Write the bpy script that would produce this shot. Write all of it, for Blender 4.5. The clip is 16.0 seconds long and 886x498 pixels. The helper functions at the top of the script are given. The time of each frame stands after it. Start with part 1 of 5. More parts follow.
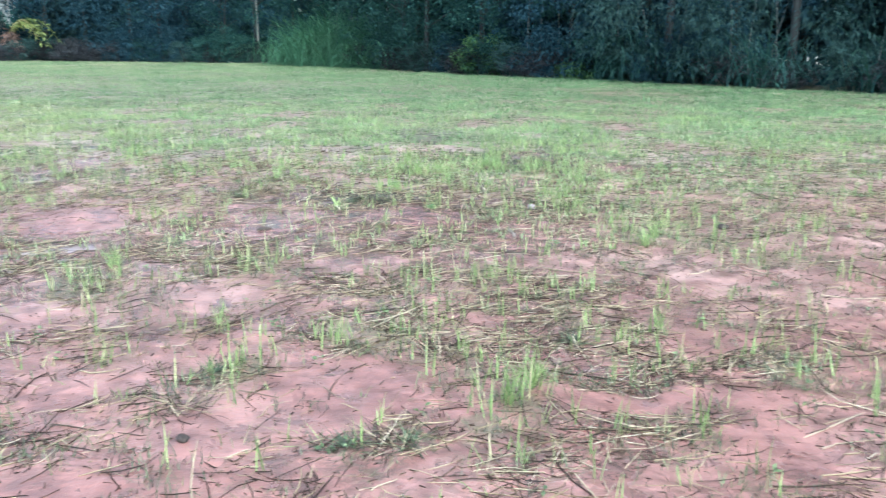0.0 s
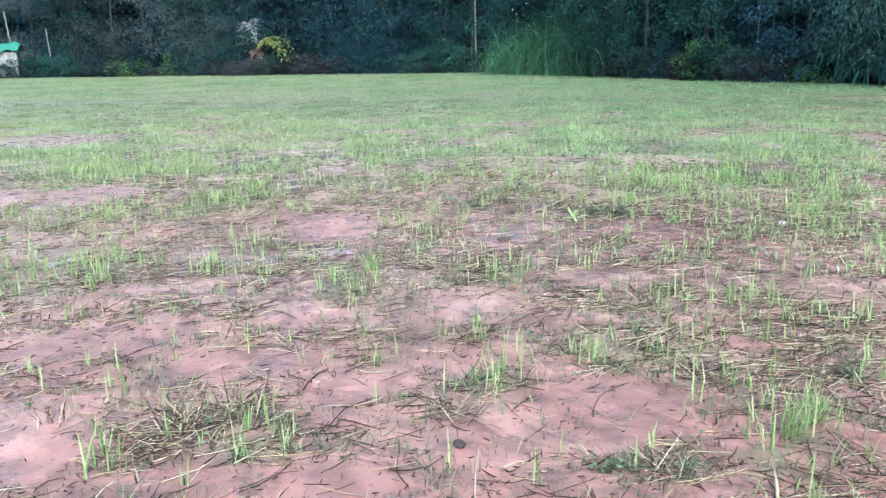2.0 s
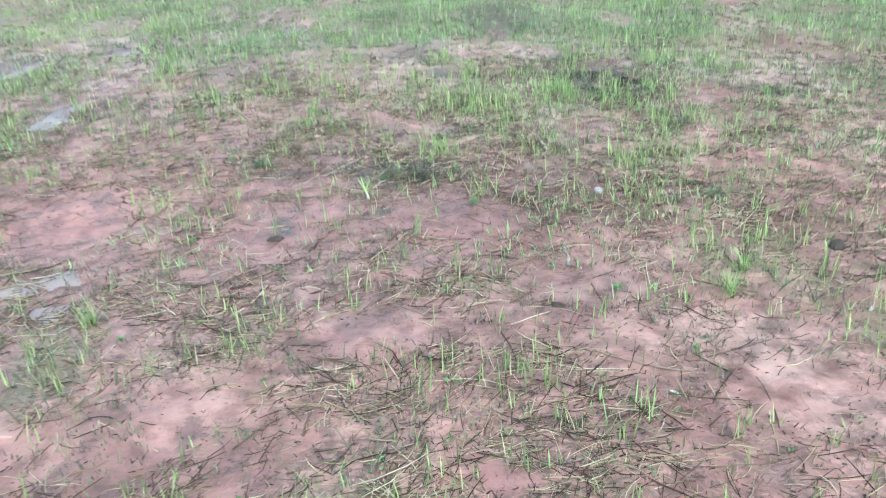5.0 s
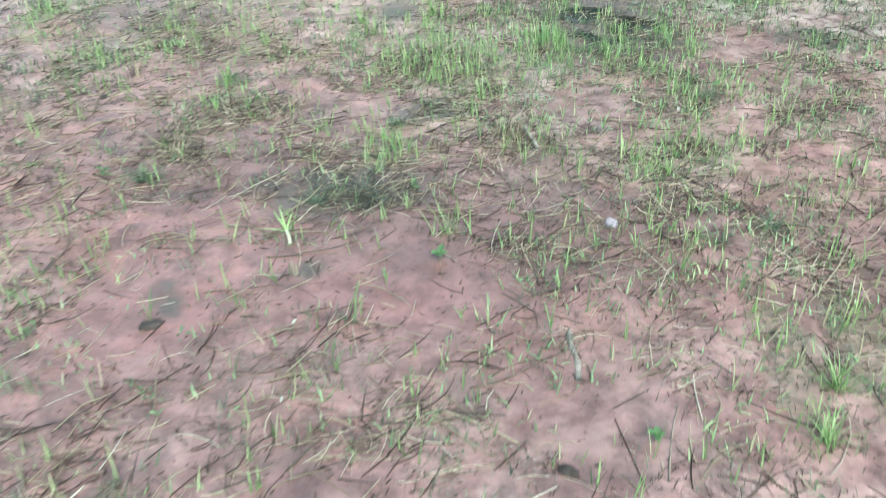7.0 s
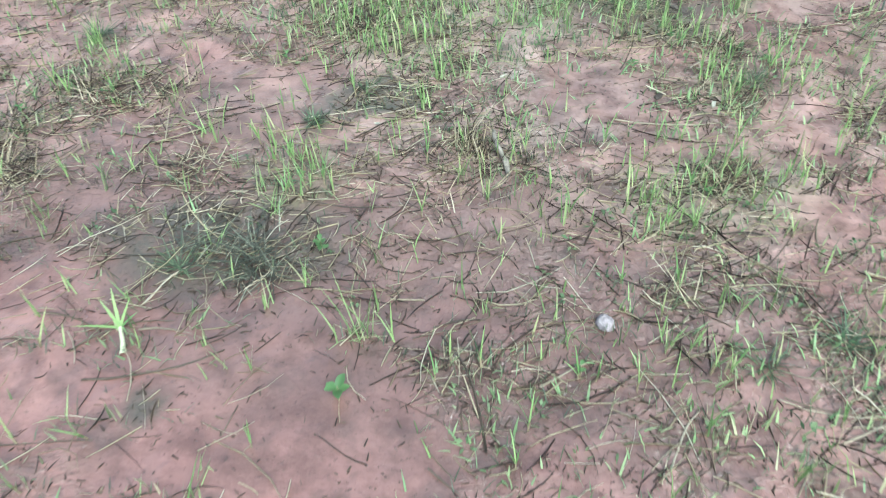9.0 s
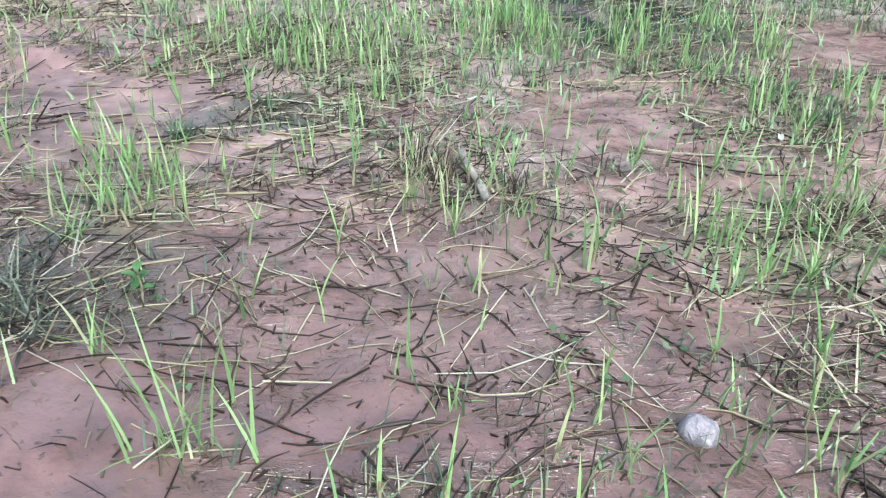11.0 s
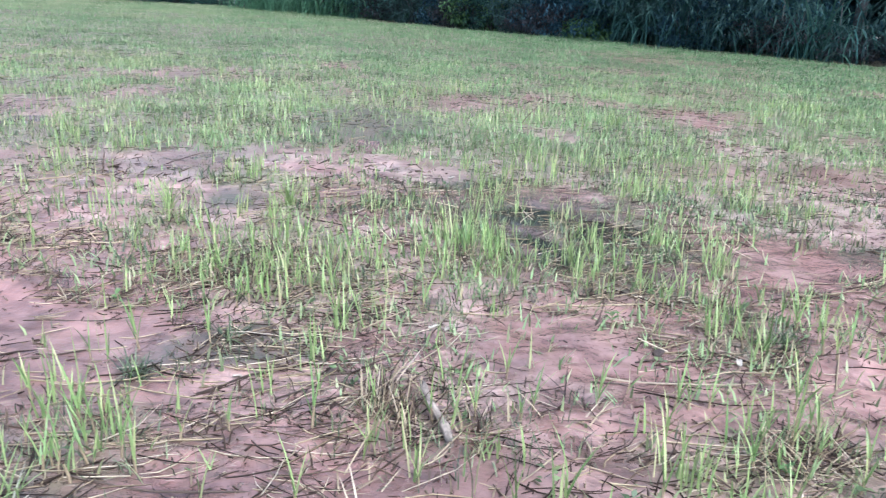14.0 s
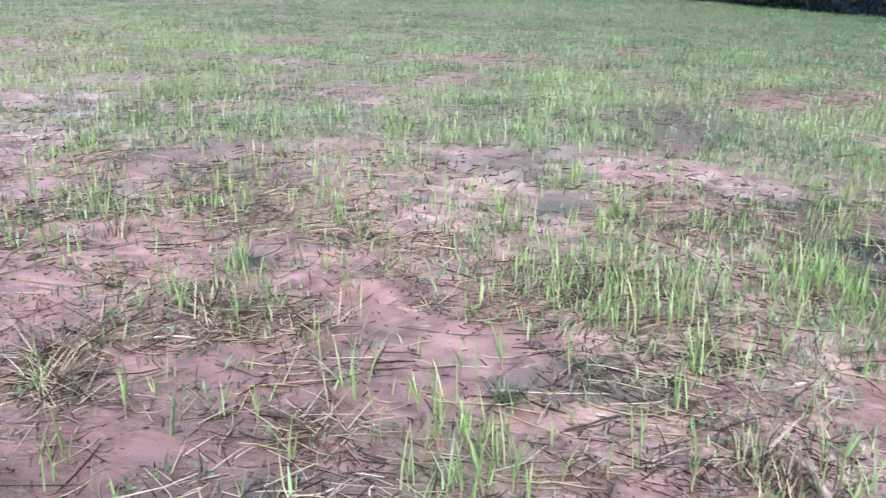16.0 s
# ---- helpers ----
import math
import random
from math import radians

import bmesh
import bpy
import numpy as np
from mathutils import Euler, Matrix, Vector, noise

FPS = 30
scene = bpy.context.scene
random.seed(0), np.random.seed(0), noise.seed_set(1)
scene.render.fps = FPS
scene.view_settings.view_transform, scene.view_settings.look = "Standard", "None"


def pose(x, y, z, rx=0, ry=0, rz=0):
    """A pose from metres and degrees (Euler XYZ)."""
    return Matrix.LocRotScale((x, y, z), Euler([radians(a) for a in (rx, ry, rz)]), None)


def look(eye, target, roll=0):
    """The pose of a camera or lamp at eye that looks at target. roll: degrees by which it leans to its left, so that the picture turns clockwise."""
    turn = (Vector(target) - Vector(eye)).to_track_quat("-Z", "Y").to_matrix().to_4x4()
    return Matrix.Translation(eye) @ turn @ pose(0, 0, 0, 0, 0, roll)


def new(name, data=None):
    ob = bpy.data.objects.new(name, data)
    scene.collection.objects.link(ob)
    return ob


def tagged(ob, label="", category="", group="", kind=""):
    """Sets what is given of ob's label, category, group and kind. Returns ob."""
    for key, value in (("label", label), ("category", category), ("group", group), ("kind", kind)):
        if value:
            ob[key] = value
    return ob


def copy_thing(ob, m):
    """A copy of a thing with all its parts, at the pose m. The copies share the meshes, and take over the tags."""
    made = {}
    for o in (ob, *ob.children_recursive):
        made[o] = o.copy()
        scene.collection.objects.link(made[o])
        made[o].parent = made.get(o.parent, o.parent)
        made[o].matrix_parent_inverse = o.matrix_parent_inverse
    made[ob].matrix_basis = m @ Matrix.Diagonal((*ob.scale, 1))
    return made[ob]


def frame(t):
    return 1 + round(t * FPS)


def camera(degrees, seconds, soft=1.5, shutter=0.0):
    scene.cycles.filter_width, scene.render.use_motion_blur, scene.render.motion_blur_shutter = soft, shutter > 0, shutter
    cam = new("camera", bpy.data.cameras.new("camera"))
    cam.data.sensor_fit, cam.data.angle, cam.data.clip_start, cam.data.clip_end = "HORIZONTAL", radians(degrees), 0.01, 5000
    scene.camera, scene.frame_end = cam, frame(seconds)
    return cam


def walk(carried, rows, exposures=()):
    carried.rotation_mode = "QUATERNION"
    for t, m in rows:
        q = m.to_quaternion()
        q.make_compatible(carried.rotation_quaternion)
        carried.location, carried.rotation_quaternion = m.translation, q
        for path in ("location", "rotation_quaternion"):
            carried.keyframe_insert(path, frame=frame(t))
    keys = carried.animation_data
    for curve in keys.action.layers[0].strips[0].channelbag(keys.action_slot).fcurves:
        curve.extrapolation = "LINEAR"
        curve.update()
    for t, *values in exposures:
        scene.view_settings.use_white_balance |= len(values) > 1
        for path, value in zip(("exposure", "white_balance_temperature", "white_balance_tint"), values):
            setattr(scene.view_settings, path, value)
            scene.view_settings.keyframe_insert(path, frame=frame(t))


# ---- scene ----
cam = camera(57.8, 16.0, soft=1.15, shutter=0.42)
PATH = [
    (0, (-0.21, -1.724, 0.935), (0.045, 0.202, 0.461), 0.4),
    (0.5, (-0.259, -1.708, 0.939), (-0.169, 0.235, 0.472), -0.1),
    (1, (-0.296, -1.707, 0.956), (-0.341, 0.238, 0.492), -0.7),
    (1.5, (-0.347, -1.71, 0.956), (-0.51, 0.231, 0.5), -1.1),
    (2, (-0.391, -1.722, 0.961), (-0.643, 0.21, 0.507), -1.0),
    (2.5, (-0.419, -1.719, 0.95), (-0.712, 0.204, 0.485), -0.6),
    (3, (-0.382, -1.704, 0.938), (-0.693, 0.213, 0.461), 0.0),
    (3.5, (-0.228, -1.603, 0.976), (-0.449, 0.316, 0.456), 1.3),
    (4, (-0.089, -1.469, 1.368), (-0.197, 0.411, 0.696), 1.3),
    (4.4, (0.049, -1.342, 1.699), (0.0, 0.53, 0.997), -0.3),
    (4.5, (0.054, -1.229, 1.632), (0.02, 0.648, 0.942), 0.5),
    (4.7, (0.106, -1.015, 1.634), (0.106, 0.832, 0.866), -1.1),
    (6.8, (0.205, 0.5, 1.675), (0.265, 2.137, 0.528), -1.9),
    (7, (0.243, 0.636, 1.669), (0.316, 2.268, 0.516), -1.7),
    (7.5, (0.462, 1.12, 1.685), (0.541, 2.777, 0.568), -1.4),
    (8, (0.528, 1.294, 1.714), (0.578, 2.947, 0.589), -1.9),
    (8.5, (0.538, 1.526, 1.619), (0.568, 3.065, 0.343), -2.2),
    (9, (0.551, 1.81, 1.546), (0.587, 3.24, 0.149), -1.4),
    (9.2, (0.578, 1.95, 1.525), (0.602, 3.364, 0.111), -0.8),
    (11.3, (0.578, 2.408, 0.64), (0.782, 4.164, -0.296), 3.0),
    (11.5, (0.577, 2.413, 0.65), (0.77, 4.194, -0.24), 2.7),
    (12, (0.594, 2.407, 0.683), (0.809, 4.231, -0.108), 2.7),
    (12.5, (0.61, 2.419, 0.711), (0.886, 4.269, 0.003), 3.0),
    (13, (0.615, 2.43, 0.735), (0.931, 4.298, 0.093), 3.3),
    (13.5, (0.607, 2.438, 0.748), (0.924, 4.319, 0.146), 3.4),
    (14, (0.579, 2.444, 0.75), (0.867, 4.338, 0.177), 3.1),
    (14.5, (0.54, 2.445, 0.756), (0.7, 4.352, 0.178), 2.2),
    (15, (0.459, 2.467, 0.749), (0.429, 4.373, 0.143), 1.9),
    (15.5, (0.378, 2.492, 0.813), (0.152, 4.37, 0.165), 1.7),
    (16, (0.325, 2.49, 0.867), (-0.015, 4.348, 0.208), 2.3),
]
walk(cam, [(t, look(eye, target, roll)) for t, eye, target, roll in PATH], [(0, 1.81, 5500, -2), (3.0, 1.70, 5520, -2), (3.5, 1.78, 5520, -3), (4.0, 1.54, 5500, -5), (4.5, 1.55, 5460, -6), (7, 1.52, 5470, -13), (8, 1.52, 5450, -9), (9.2, 1.47, 5500, -12), (11.5, 1.51, 5390, -1), (14, 1.55, 5510, 12), (15, 1.56, 5550, 13), (16, 1.49, 5650, 12)])

# ---- world, sun ----
SUN_EL, SUN_AZ = radians(48), radians(165)
world = bpy.data.worlds.new("overcast_sky")
scene.world = world
world.use_nodes = True
wn, wl = world.node_tree.nodes, world.node_tree.links
wn.clear()
sky = wn.new("ShaderNodeTexSky")
sky.sky_type = "NISHITA"
sky.sun_disc = False
sky.sun_elevation, sky.sun_rotation = SUN_EL, SUN_AZ
sky.air_density, sky.dust_density, sky.ozone_density = 1.0, 4.0, 1.0
pale = wn.new("ShaderNodeHueSaturation")
pale.inputs["Saturation"].default_value = 0.6
bg = wn.new("ShaderNodeBackground")
bg.inputs["Strength"].default_value = 0.125
wout = wn.new("ShaderNodeOutputWorld")
wl.new(sky.outputs["Color"], pale.inputs["Color"])
wl.new(pale.outputs["Color"], bg.inputs["Color"])
wl.new(bg.outputs["Background"], wout.inputs["Surface"])

sun_data = bpy.data.lights.new("sun", "SUN")
sun_data.energy, sun_data.angle, sun_data.color = 1.3, radians(24), (1.0, 0.96, 0.9)
sun = new("sun", sun_data)
sun.matrix_world = look((0, 0, 30), (-math.sin(SUN_AZ) * 20, -math.cos(SUN_AZ) * 20, 30 - 20 * math.tan(SUN_EL)))

rng = np.random.default_rng(11)


# ---- materials ----
def nodes_of(name, rough=0.6, spec=0.5):
    m = bpy.data.materials.new(name)
    m.use_nodes = True
    nt = m.node_tree
    b = nt.nodes["Principled BSDF"]
    b.inputs["Roughness"].default_value = rough
    b.inputs["Specular IOR Level"].default_value = spec
    return m, nt, b


def ramp_of(nt, fac, stops):
    r = nt.nodes.new("ShaderNodeValToRGB")
    e = r.color_ramp.elements
    e[0].position, e[0].color = stops[0][0], (*stops[0][1], 1)
    e[1].position, e[1].color = stops[-1][0], (*stops[-1][1], 1)
    for p, c in stops[1:-1]:
        n = e.new(p)
        n.color = (*c, 1)
    nt.links.new(fac, r.inputs["Fac"])
    return r.outputs["Color"]


def noise_of(nt, scale, detail=4.0, rough=0.6, coord="Object", stretch=None):
    tc = nt.nodes.new("ShaderNodeTexCoord")
    n = nt.nodes.new("ShaderNodeTexNoise")
    n.inputs["Scale"].default_value, n.inputs["Detail"].default_value, n.inputs["Roughness"].default_value = scale, detail, rough
    src = tc.outputs[coord]
    if stretch:
        mp = nt.nodes.new("ShaderNodeMapping")
        mp.inputs["Scale"].default_value = stretch
        nt.links.new(src, mp.inputs["Vector"])
        src = mp.outputs["Vector"]
    nt.links.new(src, n.inputs["Vector"])
    return n.outputs["Fac"]


def mixed(nt, fac, a, b, kind="MIX"):
    m = nt.nodes.new("ShaderNodeMix")
    m.data_type, m.blend_type = "RGBA", kind
    for sock, v in ((m.inputs[0], fac), (m.inputs[6], a), (m.inputs[7], b)):
        if isinstance(v, (int, float)):
            sock.default_value = v
        elif isinstance(v, tuple):
            sock.default_value = (*v, 1)
        else:
            nt.links.new(v, sock)
    return m.outputs[2]


def mathed(nt, op, a, b=None, clamp=False):
    m = nt.nodes.new("ShaderNodeMath")
    m.operation, m.use_clamp = op, clamp
    for sock, v in zip(m.inputs, (a, b)):
        if v is None:
            continue
        if isinstance(v, (int, float)):
            sock.default_value = v
        else:
            nt.links.new(v, sock)
    return m.outputs[0]


def bumped(nt, bsdf, fac, strength, dist):
    b = nt.nodes.new("ShaderNodeBump")
    b.inputs["Strength"].default_value, b.inputs["Distance"].default_value = strength, dist
    nt.links.new(fac, b.inputs["Height"])
    nt.links.new(b.outputs["Normal"], bsdf.inputs["Normal"])


def attr_of(nt, name):
    a = nt.nodes.new("ShaderNodeAttribute")
    a.attribute_name = name
    return a.outputs["Fac"]


def island(nt):
    return nt.nodes.new("ShaderNodeNewGeometry").outputs["Random Per Island"]


def per_object(nt):
    return nt.nodes.new("ShaderNodeObjectInfo").outputs["Random"]


def mud_material():
    m, nt, b = nodes_of("red_mud", 0.5, 1.0)
    big = noise_of(nt, 1.3, 5, 0.6)
    col = ramp_of(nt, big, [(0.3, (0.215, 0.098, 0.085)), (0.5, (0.338, 0.163, 0.145)), (0.72, (0.472, 0.260, 0.234))])
    patch = noise_of(nt, 4.2, 4, 0.6)
    col = mixed(nt, 0.8, col, ramp_of(nt, patch, [(0.34, (0.62, 0.59, 0.59)), (0.52, (1.0, 1.0, 1.0))]), "MULTIPLY")
    mid = noise_of(nt, 9, 5, 0.62)
    col = mixed(nt, 0.85, col, ramp_of(nt, mid, [(0.36, (0.46, 0.43, 0.42)), (0.55, (1.0, 1.0, 1.0))]), "MULTIPLY")
    # fine silty grey over the wetter ground, with sky sheen painted into it
    col = mixed(nt, mathed(nt, "MULTIPLY", attr_of(nt, "silt_sheen"), ramp_of(nt, noise_of(nt, 2.6, 5, 0.65), [(0.34, (0.2, 0.2, 0.2)), (0.6, (0.85, 0.85, 0.85))])), col, ramp_of(nt, mid, [(0.35, (0.150, 0.098, 0.083)), (0.58, (0.52, 0.395, 0.35))]))
    # rotted plant matter trodden into the mud
    lit = attr_of(nt, "litter")
    flecks = ramp_of(nt, noise_of(nt, 60, 4, 0.7, stretch=(0.3, 1.0, 1.0)), [(0.50, (0, 0, 0)), (0.56, (1, 1, 1))])
    slant = ramp_of(nt, noise_of(nt, 46, 4, 0.7, stretch=(1.0, 0.35, 1.0)), [(0.55, (0, 0, 0)), (0.60, (1, 1, 1))])
    f = mathed(nt, "MULTIPLY", lit, mathed(nt, "MAXIMUM", flecks, slant), True)
    rot = ramp_of(nt, noise_of(nt, 23, 4, 0.75), [(0.32, (0.030, 0.022, 0.018)), (0.5, (0.080, 0.060, 0.040)), (0.68, (0.22, 0.18, 0.11))])
    col = mixed(nt, mathed(nt, "MULTIPLY", f, 0.8), col, rot)
    crumbs = mathed(nt, "MULTIPLY", ramp_of(nt, noise_of(nt, 75, 3, 0.6), [(0.63, (0, 0, 0)), (0.68, (1, 1, 1))]), ramp_of(nt, noise_of(nt, 5.5, 3, 0.6), [(0.40, (0.1, 0.1, 0.1)), (0.60, (1, 1, 1))]))
    col = mixed(nt, mathed(nt, "MULTIPLY", crumbs, 0.8), col, (0.050, 0.035, 0.030))
    col = mixed(nt, mathed(nt, "MULTIPLY", attr_of(nt, "algae"), ramp_of(nt, noise_of(nt, 9, 4, 0.65), [(0.36, (0.25, 0.25, 0.25)), (0.56, (0.95, 0.95, 0.95))])), col, (0.066, 0.068, 0.047))
    wet = attr_of(nt, "wet")
    damp = mathed(nt, "ADD", wet, mathed(nt, "MULTIPLY", mathed(nt, "SUBTRACT", noise_of(nt, 3.4, 4, 0.6), 0.31), 2.2), True)
    damp = mathed(nt, "MAXIMUM", damp, mathed(nt, "MULTIPLY", attr_of(nt, "algae"), 0.4))
    col = mixed(nt, mathed(nt, "ADD", mathed(nt, "MULTIPLY", damp, 0.34), mathed(nt, "MULTIPLY", attr_of(nt, "soaked"), 0.25)), col, (0.098, 0.060, 0.053))
    seep = ramp_of(nt, noise_of(nt, 6.5, 5, 0.6), [(0.52, (0, 0, 0)), (0.64, (1, 1, 1))])
    col = mixed(nt, mathed(nt, "MULTIPLY", seep, 0.45), col, (0.088, 0.058, 0.052))
    turf = mathed(nt, "MULTIPLY", attr_of(nt, "turf"), ramp_of(nt, noise_of(nt, 14, 5, 0.7), [(0.3, (0.25, 0.25, 0.25)), (0.6, (1, 1, 1))]), True)
    col = mixed(nt, turf, col, ramp_of(nt, noise_of(nt, 5, 5, 0.7), [(0.3, (0.10, 0.115, 0.06)), (0.7, (0.215, 0.24, 0.125))]))
    nt.links.new(col, b.inputs["Base Color"])
    nt.links.new(mathed(nt, "SUBTRACT", 0.48, mathed(nt, "MULTIPLY", mathed(nt, "MAXIMUM", damp, seep), 0.32)), b.inputs["Roughness"])
    h = mathed(nt, "ADD", noise_of(nt, 17, 4, 0.5), mathed(nt, "MULTIPLY", f, 0.2))
    h = mathed(nt, "ADD", h, mathed(nt, "MULTIPLY", noise_of(nt, 55, 4, 0.65), 0.22))
    h = mathed(nt, "ADD", h, mathed(nt, "MULTIPLY", crumbs, 0.25))
    bumped(nt, b, h, 0.68, 0.016)
    return m


def water_material(name, lo, hi):
    m, nt, b = nodes_of(name, 0.06)
    col = ramp_of(nt, noise_of(nt, 4, 3), [(0.3, lo), (0.7, hi)])
    nt.links.new(col, b.inputs["Base Color"])
    b.inputs["IOR"].default_value = 1.333
    bumped(nt, b, noise_of(nt, 22, 3), 0.12, 0.004)
    return m


def leaf_material(name, stops, translucent=0.25, rough=0.5, by=island, spec=0.4, vary=0.0, dry=None):
    m, nt, b = nodes_of(name, rough, spec)
    col = ramp_of(nt, by(nt), stops)
    vein = ramp_of(nt, noise_of(nt, 6, 3), [(0.3, (0.78, 0.78, 0.78)), (0.7, (1, 1, 1))])
    col = mixed(nt, 1.0, col, vein, "MULTIPLY")
    if dry:
        spread = mathed(nt, "ADD", mathed(nt, "MULTIPLY", noise_of(nt, 0.32, 3, 0.6), 0.6), mathed(nt, "MULTIPLY", noise_of(nt, 1.5, 4, 0.65), 0.4))
        col = mixed(nt, 1.0, col, ramp_of(nt, noise_of(nt, 1.1, 4, 0.65), [(0.36, (0.58, 0.60, 0.60)), (0.5, (0.95, 0.95, 0.95)), (0.64, (1.18, 1.16, 1.1))]), "MULTIPLY")
        where = nt.nodes.new("ShaderNodeSeparateXYZ")
        nt.links.new(nt.nodes.new("ShaderNodeTexCoord").outputs["Object"], where.inputs[0])
        west = mathed(nt, "ADD", mathed(nt, "MULTIPLY", where.outputs["X"], -0.055), 0.45, True)
        col = mixed(nt, mathed(nt, "MULTIPLY", ramp_of(nt, spread, [(0.42, (0.15, 0.15, 0.15)), (0.60, (1, 1, 1))]), west), col, dry)
    if vary:
        col = mixed(nt, 1.0, col, ramp_of(nt, per_object(nt), [(0, (1 - vary,) * 3), (0.5, (1.0, 1.0, 1.0)), (1, (1 + vary * 0.5,) * 3)]), "MULTIPLY")
    nt.links.new(col, b.inputs["Base Color"])
    if translucent:
        tr = nt.nodes.new("ShaderNodeBsdfTranslucent")
        nt.links.new(col, tr.inputs["Color"])
        mx = nt.nodes.new("ShaderNodeMixShader")
        mx.inputs["Fac"].default_value = translucent
        nt.links.new(b.outputs["BSDF"], mx.inputs[1])
        nt.links.new(tr.outputs["BSDF"], mx.inputs[2])
        nt.links.new(mx.outputs["Shader"], nt.nodes["Material Output"].inputs["Surface"])
    return m


def plain_material(name, a, c, scale=20.0, rough=0.7, bump=0.4, dist=0.004, stretch=None):
    m, nt, b = nodes_of(name, rough)
    n = noise_of(nt, scale, 5, 0.65, stretch=stretch)
    nt.links.new(ramp_of(nt, n, [(0.3, a), (0.7, c)]), b.inputs["Base Color"])
    bumped(nt, b, n, bump, dist)
    return m


MUD = mud_material()
WATER = water_material("muddy_water", (0.205, 0.138, 0.134), (0.27, 0.182, 0.182))
CLEAR_WATER = water_material("clear_water", (0.18, 0.142, 0.145), (0.27, 0.215, 0.218))
DARK_WATER = water_material("dark_water", (0.022, 0.026, 0.022), (0.055, 0.055, 0.045))
SEEDLING = leaf_material("seedling_green", [(0, (0.13, 0.19, 0.08)), (0.35, (0.29, 0.41, 0.155)), (0.75, (0.41, 0.535, 0.23)), (0.9, (0.52, 0.55, 0.30)), (1, (0.46, 0.39, 0.26))], 0.35, 0.4)
FIELD = leaf_material("field_grass_green", [(0, (0.05, 0.080, 0.040)), (0.25, (0.168, 0.305, 0.14)), (0.6, (0.270, 0.450, 0.205)), (0.8, (0.38, 0.50, 0.265)), (1, (0.45, 0.43, 0.29))], 0.3, 0.45, dry=(0.36, 0.36, 0.19))
FAR_FIELD = leaf_material("far_grass_green", [(0, (0.074, 0.148, 0.078)), (0.4, (0.132, 0.245, 0.125)), (0.8, (0.195, 0.328, 0.165)), (1, (0.27, 0.325, 0.20))], 0.3, 0.7, spec=0.15, dry=(0.29, 0.33, 0.20))
WEED = leaf_material("weed_dull_green", [(0, (0.035, 0.052, 0.036)), (0.5, (0.095, 0.135, 0.075)), (1, (0.24, 0.29, 0.16))], 0.2, 0.5)
WEED_LEAF = leaf_material("weed_leaf", [(0, (0.075, 0.115, 0.06)), (0.6, (0.14, 0.21, 0.10)), (1, (0.26, 0.34, 0.16))], 0.3, 0.45)
STRAW_STOPS = [(0, (0.026, 0.019, 0.017)), (0.40, (0.072, 0.050, 0.040)), (0.50, (0.22, 0.170, 0.115)), (0.66, (0.37, 0.31, 0.205)), (0.88, (0.46, 0.39, 0.28)), (1, (0.55, 0.48, 0.39))]
STRAW = leaf_material("dead_straw", STRAW_STOPS, 0.0, 0.65, spec=0.12)
DEBRIS = leaf_material("rotted_debris", [(0, (0.024, 0.018, 0.015)), (0.45, (0.06, 0.044, 0.035)), (0.8, (0.11, 0.083, 0.062)), (1, (0.36, 0.30, 0.21))], 0.0, 0.7, spec=0.1)
STRAW_OBJ = leaf_material("dead_stalk", [(0, (0.045, 0.032, 0.026)), (0.4, (0.13, 0.096, 0.074)), (0.7, (0.24, 0.19, 0.14)), (0.92, (0.36, 0.30, 0.23)), (1, (0.54, 0.47, 0.38))], 0.0, 0.5, per_object, spec=0.25)
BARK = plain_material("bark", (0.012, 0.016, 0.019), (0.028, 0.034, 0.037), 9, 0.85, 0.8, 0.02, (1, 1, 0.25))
PALE_BARK = plain_material("pale_bark", (0.055, 0.07, 0.073), (0.12, 0.14, 0.14), 12, 0.8, 0.5, 0.01, (1, 1, 0.2))


# ---- mesh helpers ----
def mesh_of(name, verts, quads=None, tris=None, smooth=False):
    quads = np.zeros((0, 4), int) if quads is None else np.asarray(quads, int)
    tris = np.zeros((0, 3), int) if tris is None else np.asarray(tris, int)
    me = bpy.data.meshes.new(name)
    me.vertices.add(len(verts))
    me.vertices.foreach_set("co", np.asarray(verts, np.float32).ravel())
    me.loops.add(quads.size + tris.size)
    me.loops.foreach_set("vertex_index", np.concatenate([quads.ravel(), tris.ravel()]).astype(np.int32))
    me.polygons.add(len(quads) + len(tris))
    starts = np.concatenate([np.arange(len(quads)) * 4, quads.size + np.arange(len(tris)) * 3])
    me.polygons.foreach_set("loop_start", starts.astype(np.int32))
    if smooth:
        me.polygons.foreach_set("use_smooth", np.ones(len(starts), bool))
    me.update(calc_edges=True)
    return me


def part(name, me, material, parent=None, label=""):
    """Links a mesh as one object, under a thing or a part."""
    if isinstance(me, bmesh.types.BMesh):
        bm, me = me, bpy.data.meshes.new(name)
        bm.to_mesh(me)
        bm.free()
    if material and not me.materials:
        me.materials.append(material)
    ob = new(name, me)
    if parent:
        ob.parent = parent
    if label:
        tagged(ob, label)
    return ob


def hash01(i, j, seed):
    h = (i.astype(np.int64) * 374761393 + j.astype(np.int64) * 668265263 + seed * 2147483647) & 0xFFFFFFFF
    h = ((h ^ (h >> 13)) * 1274126177) & 0xFFFFFFFF
    h = (h ^ (h >> 16)) & 0xFFFFFF
    return h / float(0xFFFFFF)


